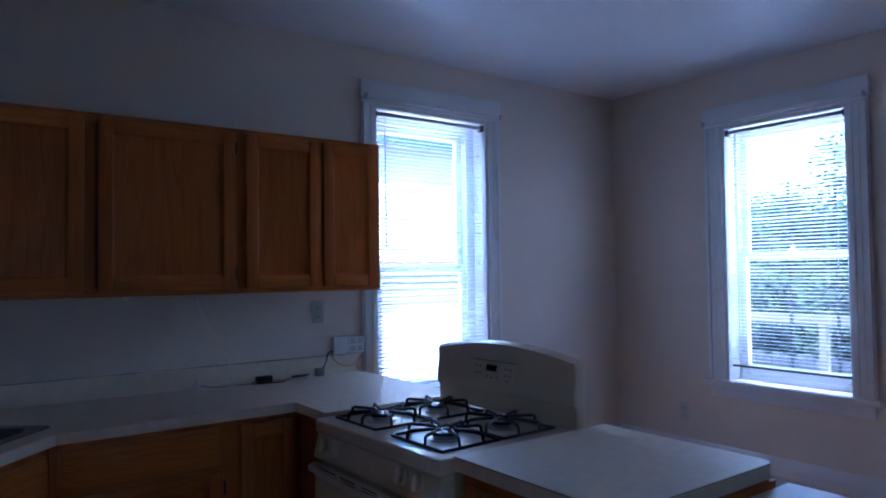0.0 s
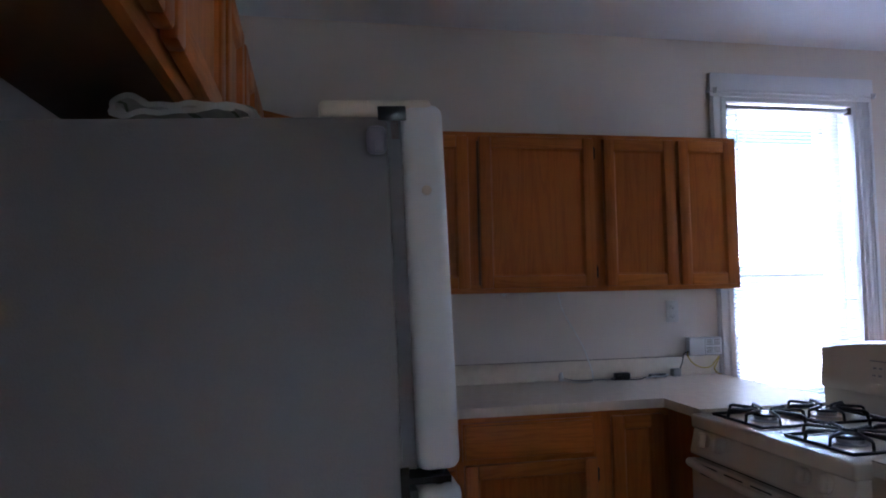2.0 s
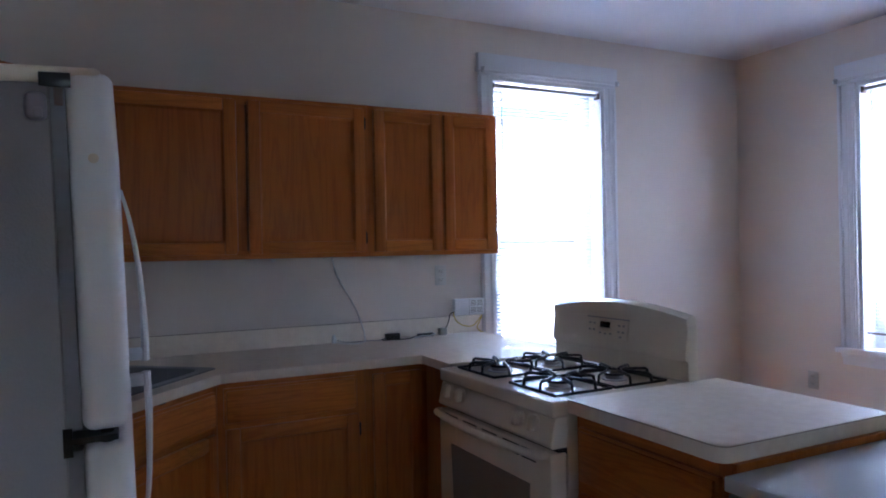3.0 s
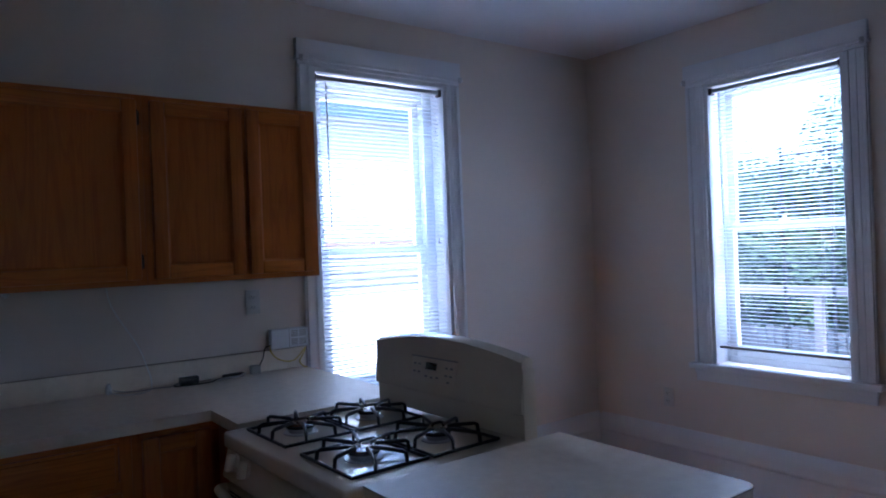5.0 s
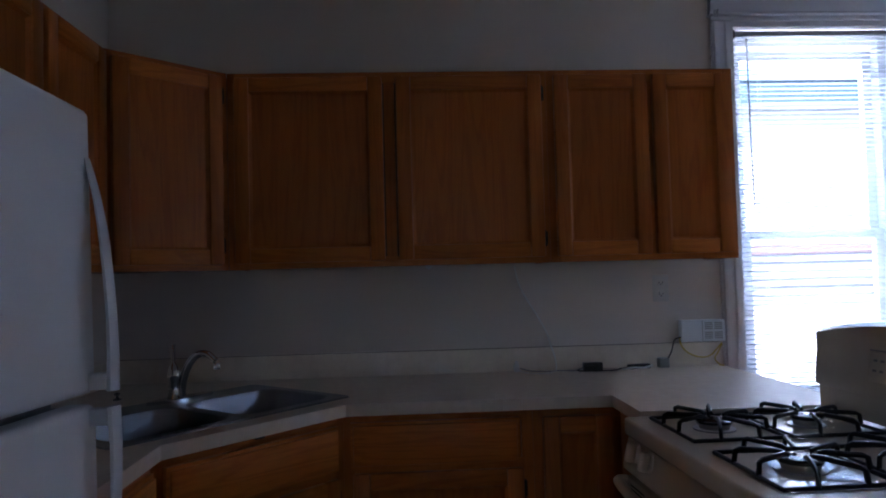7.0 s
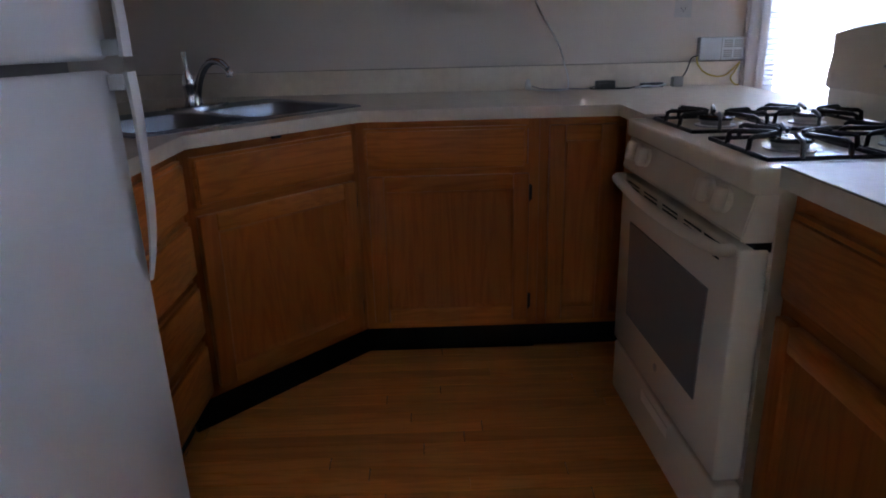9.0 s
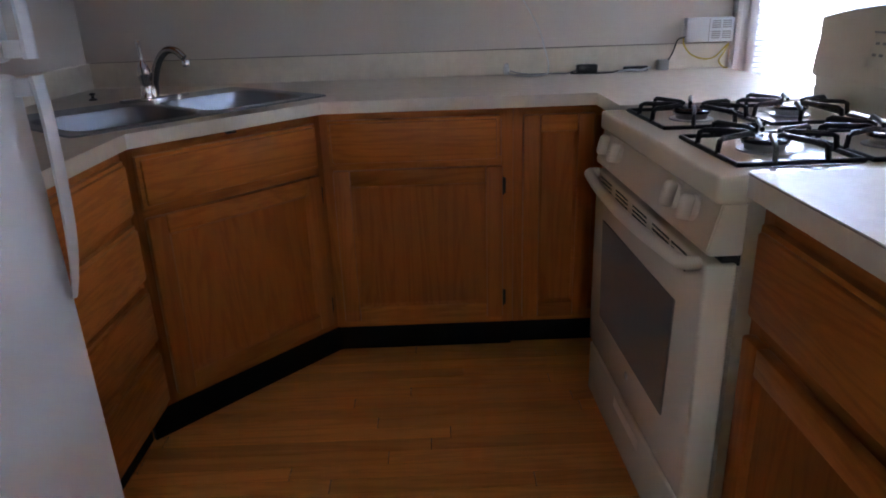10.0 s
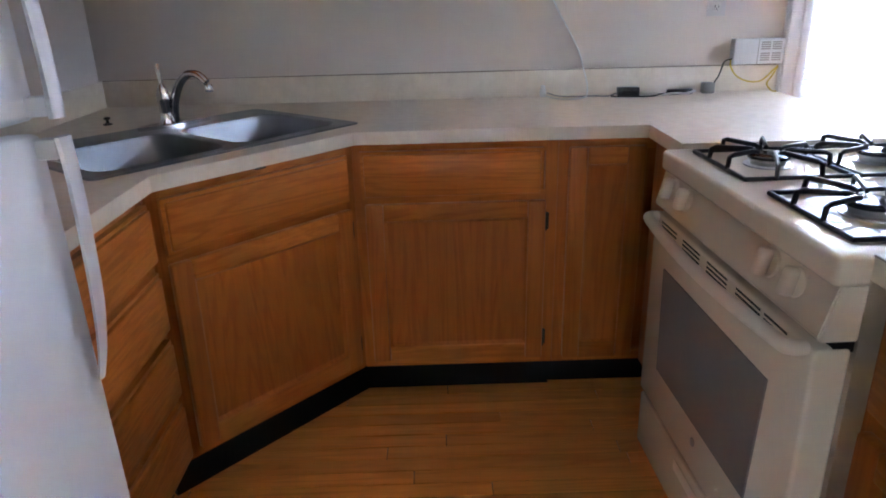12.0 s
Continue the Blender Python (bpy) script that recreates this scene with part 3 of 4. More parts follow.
# base cabinets
BZ0, BZ1 = 0.115, ZC - 0.039
YF, XF = YB - 0.61, 0.305
c = cabinet("base_cabinet", "honey oak base cabinet with a drawer and a panel door", (0.750, YF), 0, 0.625, 0.60, BZ0, BZ1, rails=(0.702,), toe=0.050, group=GB)
part("toe_return", boxes((-0.040, 0.001, 0.050, 0.068, 0.0, BZ0 + 0.003)), TOE, c, "black toe board")
part("filler", boxes((-0.022, -0.001, 0.006, 0.026, BZ0, BZ1)), OAK_V, c)
drawer_front(c, 0.024, 0.578, 0.708, 0.856)
door_front(c, 0.030, 0.588, 0.146, 0.692, 1)
c = cabinet("base_cabinet", "honey oak blind corner base cabinet with a narrow door", (1.376, YF), 0, 0.90, 0.60, BZ0, BZ1, toe=0.065, group=GB)
door_front(c, 0.030, 0.262, 0.140, 0.855, 0)
part("return_panel", boxes((0.296, 0.90, -0.305, -0.001, BZ0, BZ1)), OAK_V, c)
part("toe_board", boxes((0.36, 0.90, -0.305, -0.001, 0, BZ0 - 0.001)), TOE, c, "black toe board")
# sink base across the corner
px, py, qx, qy = XF, 2.344, 0.747, YF
ang = math.degrees(math.atan2(qy - py, qx - px))
L = math.hypot(qx - px, qy - py)
c = thing("base_cabinet", "honey oak corner sink cabinet with false drawer and wide door", "cabinet", (px, py, 0), ang, group=GB)
inv = pose(px, py, 0, 0, 0, ang).inverted()
bm = bmesh.new()
prism(bm, [(inv @ Vector((x, y, 0))).to_2d() for x, y in ((px + 0.002, py + 0.022), (qx - 0.020, qy + 0.004), (qx, YB - 0.003), (XW + 0.003, YB - 0.003), (XW + 0.003, py))], BZ0 + 0.003, 0.70)
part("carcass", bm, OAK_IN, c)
part("face_frame", boxes((0, 0.034, 0, 0.019, BZ0, BZ1), (L - 0.034, L, 0, 0.019, BZ0, BZ1), (0.034, L - 0.034, 0.0005, 0.0185, BZ1 - 0.04, BZ1, 1), (0.034, L - 0.034, 0.0005, 0.0185, 0.675, 0.720, 1), (0.034, L - 0.034, 0.0005, 0.0185, BZ0, BZ0 + 0.04, 1)), [OAK_V, OAK_H], c)
drawer_front(c, 0.032, L - 0.034, 0.710, 0.852)
door_front(c, 0.030, L - 0.034, 0.148, 0.686, 1)
part("toe_board", boxes((-0.036, L + 0.036, 0.034, 0.052, 0.0, BZ0 + 0.003)), TOE, c, "black toe board")
part("catch", boxes((L * 0.5 - 0.016, L * 0.5 + 0.016, -0.012, 0.0, BZ1 - 0.012, BZ1 - 0.002), bev=0.002), HINGE, c, "small dark catch")
# drawer base beside the refrigerator
c = cabinet("base_cabinet", "honey oak base cabinet with four drawers", (XF, 1.905), 90, 0.438, 0.54, BZ0, BZ1, rails=(0.69, 0.51, 0.33), toe=0.06, group=GB)
for a, b in ((0.705, 0.852), (0.525, 0.682), (0.342, 0.502), (0.150, 0.320)):
    drawer_front(c, 0.028, 0.412, a, b)
# peninsula base
c = cabinet("base_cabinet", "honey oak peninsula base cabinet with a drawer and a door", (1.675, 1.703), -90, 0.590, 0.59, BZ0, BZ1, rails=(0.655,), toe=0.065, group=GB)
drawer_front(c, 0.030, 0.565, 0.672, 0.842)
door_front(c, 0.030, 0.565, 0.146, 0.640, 1)
part("end_panel", boxes((0.595, 0.605, 0.0, 0.60, 0.0, BZ1)), OAK_V, c)

# ---- worktops ----
SINK = pose(0.295, 2.776, ZC, 0, 0, 50)
hole = [(SINK @ Vector((x, y, 0))).to_2d()[:] for x, y in ((-0.40, -0.235), (0.40, -0.235), (0.40, 0.235), (-0.40, 0.235))]
NX, NY = 1.637, YB - 0.645
outline = [(XW + 0.001, 1.890), (0.340, 1.890), (0.340, 2.322), (0.762, NY), (NX, NY), (NX, 2.514), (2.298, 2.514), (2.298, YB - 0.001), (XW + 0.001, YB - 0.001)]
w = thing("worktop", "beige laminate worktop turning two corners", "worktop")
bm = bmesh.new()
prism(bm, outline, ZC - 0.038, ZC, hole)
part("top", bm, LAMINATE, w)
part("backsplash", boxes((XW + 0.021, 2.298, YB - 0.020, YB - 0.001, ZC + 0.0005, ZC + 0.096), bev=0.002), LAMINATE, w)
part("backsplash", boxes((XW + 0.001, XW + 0.020, 1.890, YB - 0.001, ZC + 0.0005, ZC + 0.096), bev=0.002), LAMINATE, w)
part("backsplash_cap", boxes((XW + 0.021, 2.298, YB - 0.0200, YB - 0.0005, ZC + 0.0965, ZC + 0.0980)), EDGE, w, "thin brown seam line")
w = thing("worktop", "beige laminate peninsula worktop with a rounded corner", "worktop")
bm = bmesh.new()
r = 0.035
corner = [(1.640 + r - r * math.cos(a), 1.108 + r - r * math.sin(a)) for a in [math.pi / 2 * k / 6 for k in range(7)]]
far = [(2.292 - r + r * math.sin(a), 1.108 + r - r * math.cos(a)) for a in [math.pi / 2 * k / 6 for k in range(7)]]
prism(bm, [(1.640, 1.706)] + corner + far + [(2.292, 1.706)], BZ1 + 0.002, ZP)
part("top", bm, LAMINATE, w)
bm = bmesh.new()
path = [(1.6392, 1.706)] + [(x - 0.0008, y - 0.0006) for x, y in corner] + [(x + 0.0006, y - 0.0008) for x, y in far]
tube(bm, [(x, y, ZP - 0.0025) for x, y in path], 0.0014, 5)
part("edge_seam", bm, EDGE, w, "thin brown edge seam")

# ---- sink and tap ----
s = thing("sink", "double-bowl stainless steel sink set into the worktop", "sink", SINK.translation, 50)


def bowl(x0, x1, y0, y1, depth):
    bm = bmesh.new()

    def ring(inset, z, r=0.06, k=5):
        out = []
        for qx_, qy_, a0 in ((x1, y1, 0), (x0, y1, 90), (x0, y0, 180), (x1, y0, 270)):
            ox = qx_ - (inset + r) * (1 if qx_ == x1 else -1)
            oy = qy_ - (inset + r) * (1 if qy_ == y1 else -1)
            for j in range(k + 1):
                a = radians(a0 + 90 * j / k)
                out.append(bm.verts.new((ox + r * math.cos(a), oy + r * math.sin(a), z)))
        return out
    rs = [ring(0.0, 0.005, 0.062), ring(0.006, 0.002, 0.058), ring(0.012, -0.02), ring(0.02, -depth + 0.03), ring(0.035, -depth + 0.008, 0.05), ring(0.06, -depth, 0.04)]
    for a, b in zip(rs, rs[1:]):
        for i in range(len(a)):
            j = (i + 1) % len(a)
            bm.faces.new((a[i], a[j], b[j], b[i]))
    bm.faces.new(rs[-1])
    bmesh.ops.recalc_face_normals(bm, faces=bm.faces[:])
    bmesh.ops.reverse_faces(bm, faces=bm.faces[:])
    return bm


def rim(x0, x1, y0, y1, holes):
    """The pressed rim with the two bowl openings."""
    bm = bmesh.new()
    edges = []

    def loop(a0, a1, b0, b1, r, z, k=5):
        vs = []
        for qx_, qy_, s0 in ((a1, b1, 0), (a0, b1, 90), (a0, b0, 180), (a1, b0, 270)):
            ox, oy = qx_ - r * (1 if qx_ == a1 else -1), qy_ - r * (1 if qy_ == b1 else -1)
            for j in range(k + 1):
                a = radians(s0 + 90 * j / k)
                vs.append(bm.verts.new((ox + r * math.cos(a), oy + r * math.sin(a), z)))
        return vs, [bm.edges.new((p, q)) for p, q in zip(vs, vs[1:] + vs[:1])]
    outer, e = loop(x0, x1, y0, y1, 0.02, 0.005)
    edges += e
    for hbox in holes:
        edges += loop(*hbox, 0.062, 0.005)[1]
    bmesh.ops.triangle_fill(bm, edges=edges, use_beauty=True)
    low = [bm.verts.new((v.co.x * 1.008, v.co.y * 1.012, 0.0006)) for v in outer]
    for i in range(len(outer)):
        j = (i + 1) % len(outer)
        bm.faces.new((outer[i], outer[j], low[j], low[i]))
    bmesh.ops.recalc_face_normals(bm, faces=bm.faces[:])
    return bm


B1, B2 = (-0.385, -0.012, -0.225, 0.135), (0.012, 0.385, -0.225, 0.135)
part("rim", rim(-0.42, 0.42, -0.262, 0.262, (B1, B2)), STEEL, s)
for b in (B1, B2):
    bw = part("bowl", bowl(*b, 0.17), STEEL, s)
    bm = bmesh.new()
    lathe(bm, [(0.042, -0.1685), (0.042, -0.166), (0.034, -0.1655), (0.030, -0.1675), (0.008, -0.1675)], 20, ((b[0] + b[1]) / 2, (b[2] + b[3]) / 2, 0))
    part("drain", bm, CHROME, bw)
t = thing("tap", "chrome kitchen tap with a lever and curved spout", "tap", (SINK @ Vector((0.070, 0.205, 0.0055))), 50)
bm = bmesh.new()
prism(bm, [(0.125 * math.cos(a), 0.028 * math.sin(a)) for a in [2 * math.pi * k / 24 for k in range(24)]], 0.0, 0.011)
part("base_plate", bm, CHROME, t)
bm = bmesh.new()
lathe(bm, [(0.024, 0.011), (0.020, 0.02), (0.0175, 0.03), (0.0175, 0.070), (0.0205, 0.078), (0.0205, 0.098), (0.015, 0.116), (0.008, 0.128), (0.006, 0.130)], 20, (-0.026, 0.0, 0))
part("valve_body", bm, CHROME, t)
part("lever", tubed([(-0.026, 0, 0.124), (-0.026, 0.002, 0.148), (-0.027, 0.004, 0.172), (-0.027, 0.004, 0.192)], (0.006, 0.010), 10, 4), CHROME, t)
part("spout", tubed([(0.0, -0.002, 0.010), (0.004, -0.004, 0.06), (0.016, -0.022, 0.118), (0.030, -0.056, 0.154), (0.044, -0.094, 0.156), (0.054, -0.122, 0.134)], (0.0155, 0.0115), 14, 6), CHROME, t)
bm = bmesh.new()
lathe(bm, [(0.0115, 0.0), (0.013, 0.004), (0.013, 0.018), (0.010, 0.022)], 14, (0.056, -0.128, 0.106))
part("aerator", bm, CHROME, t)
bm = bmesh.new()
lathe(bm, [(0.014, 0.0), (0.014, 0.004), (0.005, 0.007), (0.005, 0.016), (0.010, 0.018), (0.010, 0.024), (0.003, 0.026)], 14)
single("sink_stopper", bm, BLACKPL, "small dark sink stopper lying on the worktop", "stopper", (-0.060, 3.03, ZC + 0.0005))

# ---- refrigerator ----
f = thing("refrigerator", "white top-freezer refrigerator with textured sides coloured darker for shade", "refrigerator", (0.0, 1.455, 0))
f.matrix_world = pose(0.064, 1.4454, 0.008, -1.2, -1.7, -1.6)   # leaning back a little
FY0, FY1 = -0.405, 0.360
part("body", boxes((-0.290, 0.285, FY0, FY1, 0.07, 1.622), bev=0.008), FRIDGE_SIDE, f, "textured cabinet side with shade put into its colour")
part("gasket", boxes((0.285, 0.304, FY0 + 0.004, FY1 - 0.004, 0.11, 1.10), (0.285, 0.304, FY0 + 0.004, FY1 - 0.004, 1.13, 1.617)), GASKET, f, "grey rubber door gasket")
part("freezer_door", boxes((0.304, 0.366, FY0, FY1, 1.124, 1.640), bev=0.016, seg=4), FRIDGE, f)
part("main_door", boxes((0.304, 0.366, FY0, FY1, 0.105, 1.106), bev=0.016, seg=4), FRIDGE, f)
part("kick_grille", boxes(*[(0.27, 0.30, FY0 + 0.01, FY1 - 0.01, 0.034 + 0.014 * k, 0.044 + 0.014 * k) for k in range(5)]), FRIDGE_PL, f)


def fridge_handle(curve, z_end, z_block):
    """A flat bowed grip: an outer curve offset by its thickness, 34 mm wide, with a standing block at the split."""
    bm = bmesh.new()
    path = smooth_path([(x, 0, z) for x, z in curve], 6)
    rows, n = [], len(path)
    for i, p in enumerate(path):
        d_ = (path[min(i + 1, n - 1)] - path[max(i - 1, 0)]).normalized()
        nx_, nz_ = abs(d_.z), -d_.x * (1 if d_.z > 0 else -1)
        u = i / (n - 1)
        th, hw = 0.007 + 0.013 * u, 0.010 + 0.007 * min(1, u * 2.5)
        cut = 0.35
        ring = []
        for a_, b_ in ((-1, -cut), (-cut, -1), (cut, -1), (1, -cut), (1, cut), (cut, 1), (-cut, 1), (-1, cut)):
            k = th / 2 * (b_ - 1)
            ring.append(bm.verts.new((p.x + nx_ * k, a_ * hw, p.z + nz_ * k)))
        rows.append(ring)
    for a_, b_ in zip(rows, rows[1:]):
        for i in range(8):
            j = (i + 1) % 8
            bm.faces.new((a_[i], a_[j], b_[j], b_[i]))
    bm.faces.new(rows[0]), bm.faces.new(rows[-1])
    bmesh.ops.recalc_face_normals(bm, faces=bm.faces[:])
    box(bm, 0.362, 0.396, -0.015, 0.015, min(z_end, z_block), max(z_end, z_block), 0.004)
    return bm


hy = FY1 - 0.018
part("upper_handle", fridge_handle([(0.369, 1.548), (0.386, 1.480), (0.400, 1.390), (0.409, 1.280), (0.412, 1.190), (0.411, 1.128)], 1.131, 1.160), FRIDGE_PL, f, "", (0, hy, 0))
part("lower_handle", fridge_handle([(0.376, 0.695), (0.390, 0.750), (0.402, 0.830), (0.409, 0.930), (0.413, 1.030), (0.412, 1.101)], 1.068, 1.098), FRIDGE_PL, f, "", (0, hy, 0))
for sx, lo in ((-0.25, 0.006), (0.24, -0.008)):
    for sy in (FY0 + 0.06, FY1 - 0.06):
        bm = bmesh.new()
        lathe(bm, [(0.02, lo), (0.02, 0.075)], 12, (sx, sy, 0))
        part("foot", bm, BLACKPL, f)
bm = boxes((0.190, 0.350, FY0 + 0.004, FY0 + 0.060, 1.623, 1.647), bev=0.008, seg=3)
part("hinge_cover", bm, BISQUE_PL, f, "cream plastic hinge cover")
bm = boxes((0.282, 0.350, FY0 - 0.003, FY0 + 0.05, 1.110, 1.119), (0.280, 0.292, FY0 - 0.004, FY0 - 0.0005, 1.094, 1.134))
lathe(bm, [(0.010, 1.100), (0.010, 1.128)], 12, (0.335, FY0 + 0.02, 0))
part("middle_hinge", bm, HINGE, f, "dark metal middle hinge")
bm = bmesh.new()
lathe(bm, [(0.007, 0.0), (0.007, 0.003), (0.005, 0.004)], 14, (0, 0, 0), "y")
part("plug_cap", bm, BISQUE_PL, f, "", (0.336, FY0 + 0.0005, 1.514))
bm = boxes((-0.014, 0.014, -0.014, 0, -0.020, 0.020), bev=0.009, seg=3)
box(bm, -0.003, 0.009, -0.018, -0.010, -0.018, -0.003, 0.003)
part("magnet_clip", bm, mat("lilac_grey_plastic", (0.34, 0.33, 0.40), 0.35), f, "lilac-grey plastic magnetic clip", (0.268, FY0 - 0.0005, 1.585))
part("top_hinge", boxes((0.272, 0.312, FY0 + 0.0005, FY0 + 0.0035, 1.615, 1.636), bev=0.001), BLACKPL, f, "black top hinge")
part("rust_patch", boxes((0.288, 0.303, FY0 + 0.004, FY0 + 0.011, 1.587, 1.621), bev=0.002), mat("rust", (0.22, 0.08, 0.03), 0.8, var=0.2), f, "rusty hinge plate")


def towel():
    """A folded cloth: one thick sheet laid to and fro, with waves and a rounded fold."""
    line = [(-0.150, 0.005), (-0.100, 0.006), (-0.03, 0.005), (0.06, 0.005), (0.118, 0.007), (0.134, 0.020), (0.118, 0.033), (0.06, 0.029), (0.0, 0.022),
            (-0.06, 0.020), (-0.112, 0.018), (-0.126, 0.026), (-0.112, 0.036), (-0.085, 0.041), (-0.05, 0.034), (0.0, 0.032), (0.05, 0.034), (0.098, 0.030)]
    path = smooth_path([(0.74 * x + 0.025 + 0.006 * math.sin(z * 300), 0, 0.95 * z) for x, z in line], 5)
    bm = bmesh.new()
    grid = []
    for i, p in enumerate(path):
        d = path[min(i + 1, len(path) - 1)] - path[max(i - 1, 0)]
        nrm = Vector((-d.z, 0, d.x)).normalized()
        row = []
        for side in (-1, 1):
            for j in range(7):
                y = -0.075 + 0.15 * j / 6
                wave = 0.007 * noise.noise(Vector((p.x * 32, y * 28, p.z * 60 + 3)))
                q = p + nrm * (side * 0.0042 + wave)
                row.append(bm.verts.new((q.x + 0.006 * noise.noise(Vector((y * 30, p.z * 40, 7))), y + 0.01 * noise.noise(Vector((p.x * 9, p.z * 50, 1))), max(q.z, 0.0005))))
        grid.append(row)
    for i in range(len(grid) - 1):
        a, b = grid[i], grid[i + 1]
        for o in (0, 7):
            for j in range(6):
                f_ = bm.faces.new((a[o + j], a[o + j + 1], b[o + j + 1], b[o + j]))
                f_.material_index = 1 if i % 23 in (5, 6, 15) else 0
        bm.faces.new((a[0], b[0], b[7], a[7])), bm.faces.new((a[6], a[13], b[13], b[6]))
    for row in (grid[0], grid[-1]):
        for j in range(6):
            bm.faces.new((row[j], row[j + 1], row[8 + j], row[7 + j]))
    bmesh.ops.recalc_face_normals(bm, faces=bm.faces[:])
    return bm


single("towel", towel(), [CLOTH, CLOTH_G], "folded white dish towel lying on the refrigerator", "towel", (-0.015, 1.190, 1.634), -4)

# ---- range ----
g = thing("range", "bisque freestanding gas range with four burners", "range", (1.616, 2.103, 0), -88.6)
part("body", boxes((-0.379, 0.379, 0.030, 0.640, 0.035, 0.884)), BISQUE, g)
part("cooktop", boxes((-0.381, 0.381, -0.030, 0.600, 0.862, 0.913), bev=0.010, seg=3), BISQUE, g)
for sx, sy in ((-0.34, 0.06), (0.34, 0.06), (-0.34, 0.60), (0.34, 0.60)):
    bm = bmesh.new()
    lathe(bm, [(0.018, 0.0), (0.018, 0.03), (0.012, 0.036)], 12, (sx, sy, 0))
    part("foot", bm, BLACKPL, g)


def slope(y_top, y_bot, z_top, z_bot, y_back, x=0.380):
    bm = bmesh.new()
    prof = [(y_top, z_top), (y_bot, z_bot), (y_bot + 0.006, z_bot - 0.008), (y_back, z_bot - 0.008), (y_back, z_top)]
    a, b = [bm.verts.new((-x, y, z)) for y, z in prof], [bm.verts.new((x, y, z)) for y, z in prof]
    for i in range(len(prof)):
        j = (i + 1) % len(prof)
        bm.faces.new((a[i], a[j], b[j], b[i]))
    bm.faces.new(a), bm.faces.new(b)
    bmesh.ops.recalc_face_normals(bm, faces=bm.faces[:])
    bmesh.ops.bevel(bm, geom=bm.edges[:], offset=0.003, segments=2, affect="EDGES")
    return bm


part("control_panel", slope(-0.016, -0.038, 0.866, 0.775, 0.03), BISQUE, g)
for kx in (-0.295, -0.205, 0.192, 0.278):
    bm = bmesh.new()
    lathe(bm, [(0.027, 0.0), (0.0275, 0.006), (0.025, 0.011), (0.018, 0.013), (0.004, 0.0135)], 24, (0, 0, 0), "y")
    box(bm, -0.0115, 0.0115, -0.038, -0.010, -0.0265, 0.0265, 0.0095, seg=4)
    part("knob", bm, BISQUE_PL, g, "", (kx, -0.019, 0.828), (-12.5, 0, 8 if kx in (-0.205, 0.278) else 0))
part("vent_gap", boxes((-0.372, 0.372, -0.004, 0.032, 0.745, 0.768)), SLOT, g)
d = part("oven_door", boxes((-0.377, 0.377, -0.036, 0.026, 0.222, 0.752), bev=0.008, seg=3), BISQUE, g)
bm = bmesh.new()
prism(bm, [(-0.255, 0.0), (0.245, 0.0), (0.262, 0.28), (-0.272, 0.28)], -0.0378, -0.034)
bmesh.ops.rotate(bm, verts=bm.verts[:], cent=(0, 0, 0), matrix=Matrix.Rotation(radians(90), 3, "X"))
part("window", bm, OVEN_GLASS, d, "dark tinted oven glass", (0, -0.0755 + 0.0009, 0.350))
bm = bmesh.new()
for gx in (-0.27, -0.13, 0.01, 0.15, 0.265):
    for k in range(4):
        box(bm, gx - 0.05, gx + 0.05 if gx < 0.2 else gx + 0.03, -0.0368, -0.0340, 0.742 - 0.0105 * k - 0.0045, 0.742 - 0.0105 * k)
part("vent_slot", bm, SLOT, d, "dark vent slots")
bm = bmesh.new()
hp = smooth_path([(-0.350, -0.036, 0.746), (-0.348, -0.060, 0.746), (-0.31, -0.068, 0.744), (-0.16, -0.077, 0.740), (0, -0.080, 0.738), (0.16, -0.077, 0.740), (0.31, -0.068, 0.744), (0.348, -0.062, 0.746), (0.350, -0.036, 0.746)], 5)
tube(bm, hp, 0.0145, 12, flat=0.9)
part("oven_handle", bm, BISQUE_PL, d)
bm = bmesh.new()
lathe(bm, [(0.011, 0.0), (0.011, 0.002), (0.009, 0.003)], 18, (-0.005, -0.0355, 0.300), "y")
part("badge", bm, GREYPRINT, d, "small round grey badge")
d = part("drawer", boxes((-0.377, 0.377, -0.032, 0.03, 0.042, 0.208), bev=0.008, seg=3), BISQUE, g)
part("drawer_grip", boxes((-0.10, 0.10, -0.0345, -0.030, 0.150, 0.182), bev=0.0015), BISQUE_PL, d)

# back guard with a rounded, arched console
def guard_section(z_base, arch):
    bm = bmesh.new()
    rows, n = [], 24
    for i in range(n + 1):
        u = -1 + 2 * i / n
        x = 0.381 * u
        top = 1.184 - arch * u * u
        pull = 0.0 if abs(u) < 0.93 else (abs(u) - 0.93) / 0.07
        prof = [(0.640, 0.915), (0.640, top - 0.010), (0.630, top), (0.612, top), (0.596, top - 0.012), (0.585 + 0.012 * pull, 1.085), (0.576 + 0.014 * pull, 1.030),
                (0.574 + 0.014 * pull, 1.000), (0.580 + 0.010 * pull, 0.988), (0.600, 0.984), (0.602, 0.915)]
        rows.append([bm.verts.new((x, y, z)) for y, z in prof])
    for a, b in zip(rows, rows[1:]):
        for i in range(len(a)):
            j = (i + 1) % len(a)
            bm.faces.new((a[i], a[j], b[j], b[i]))
    bm.faces.new(rows[0]), bm.faces.new(rows[-1])
    bmesh.ops.recalc_face_normals(bm, faces=bm.faces[:])
    return bm


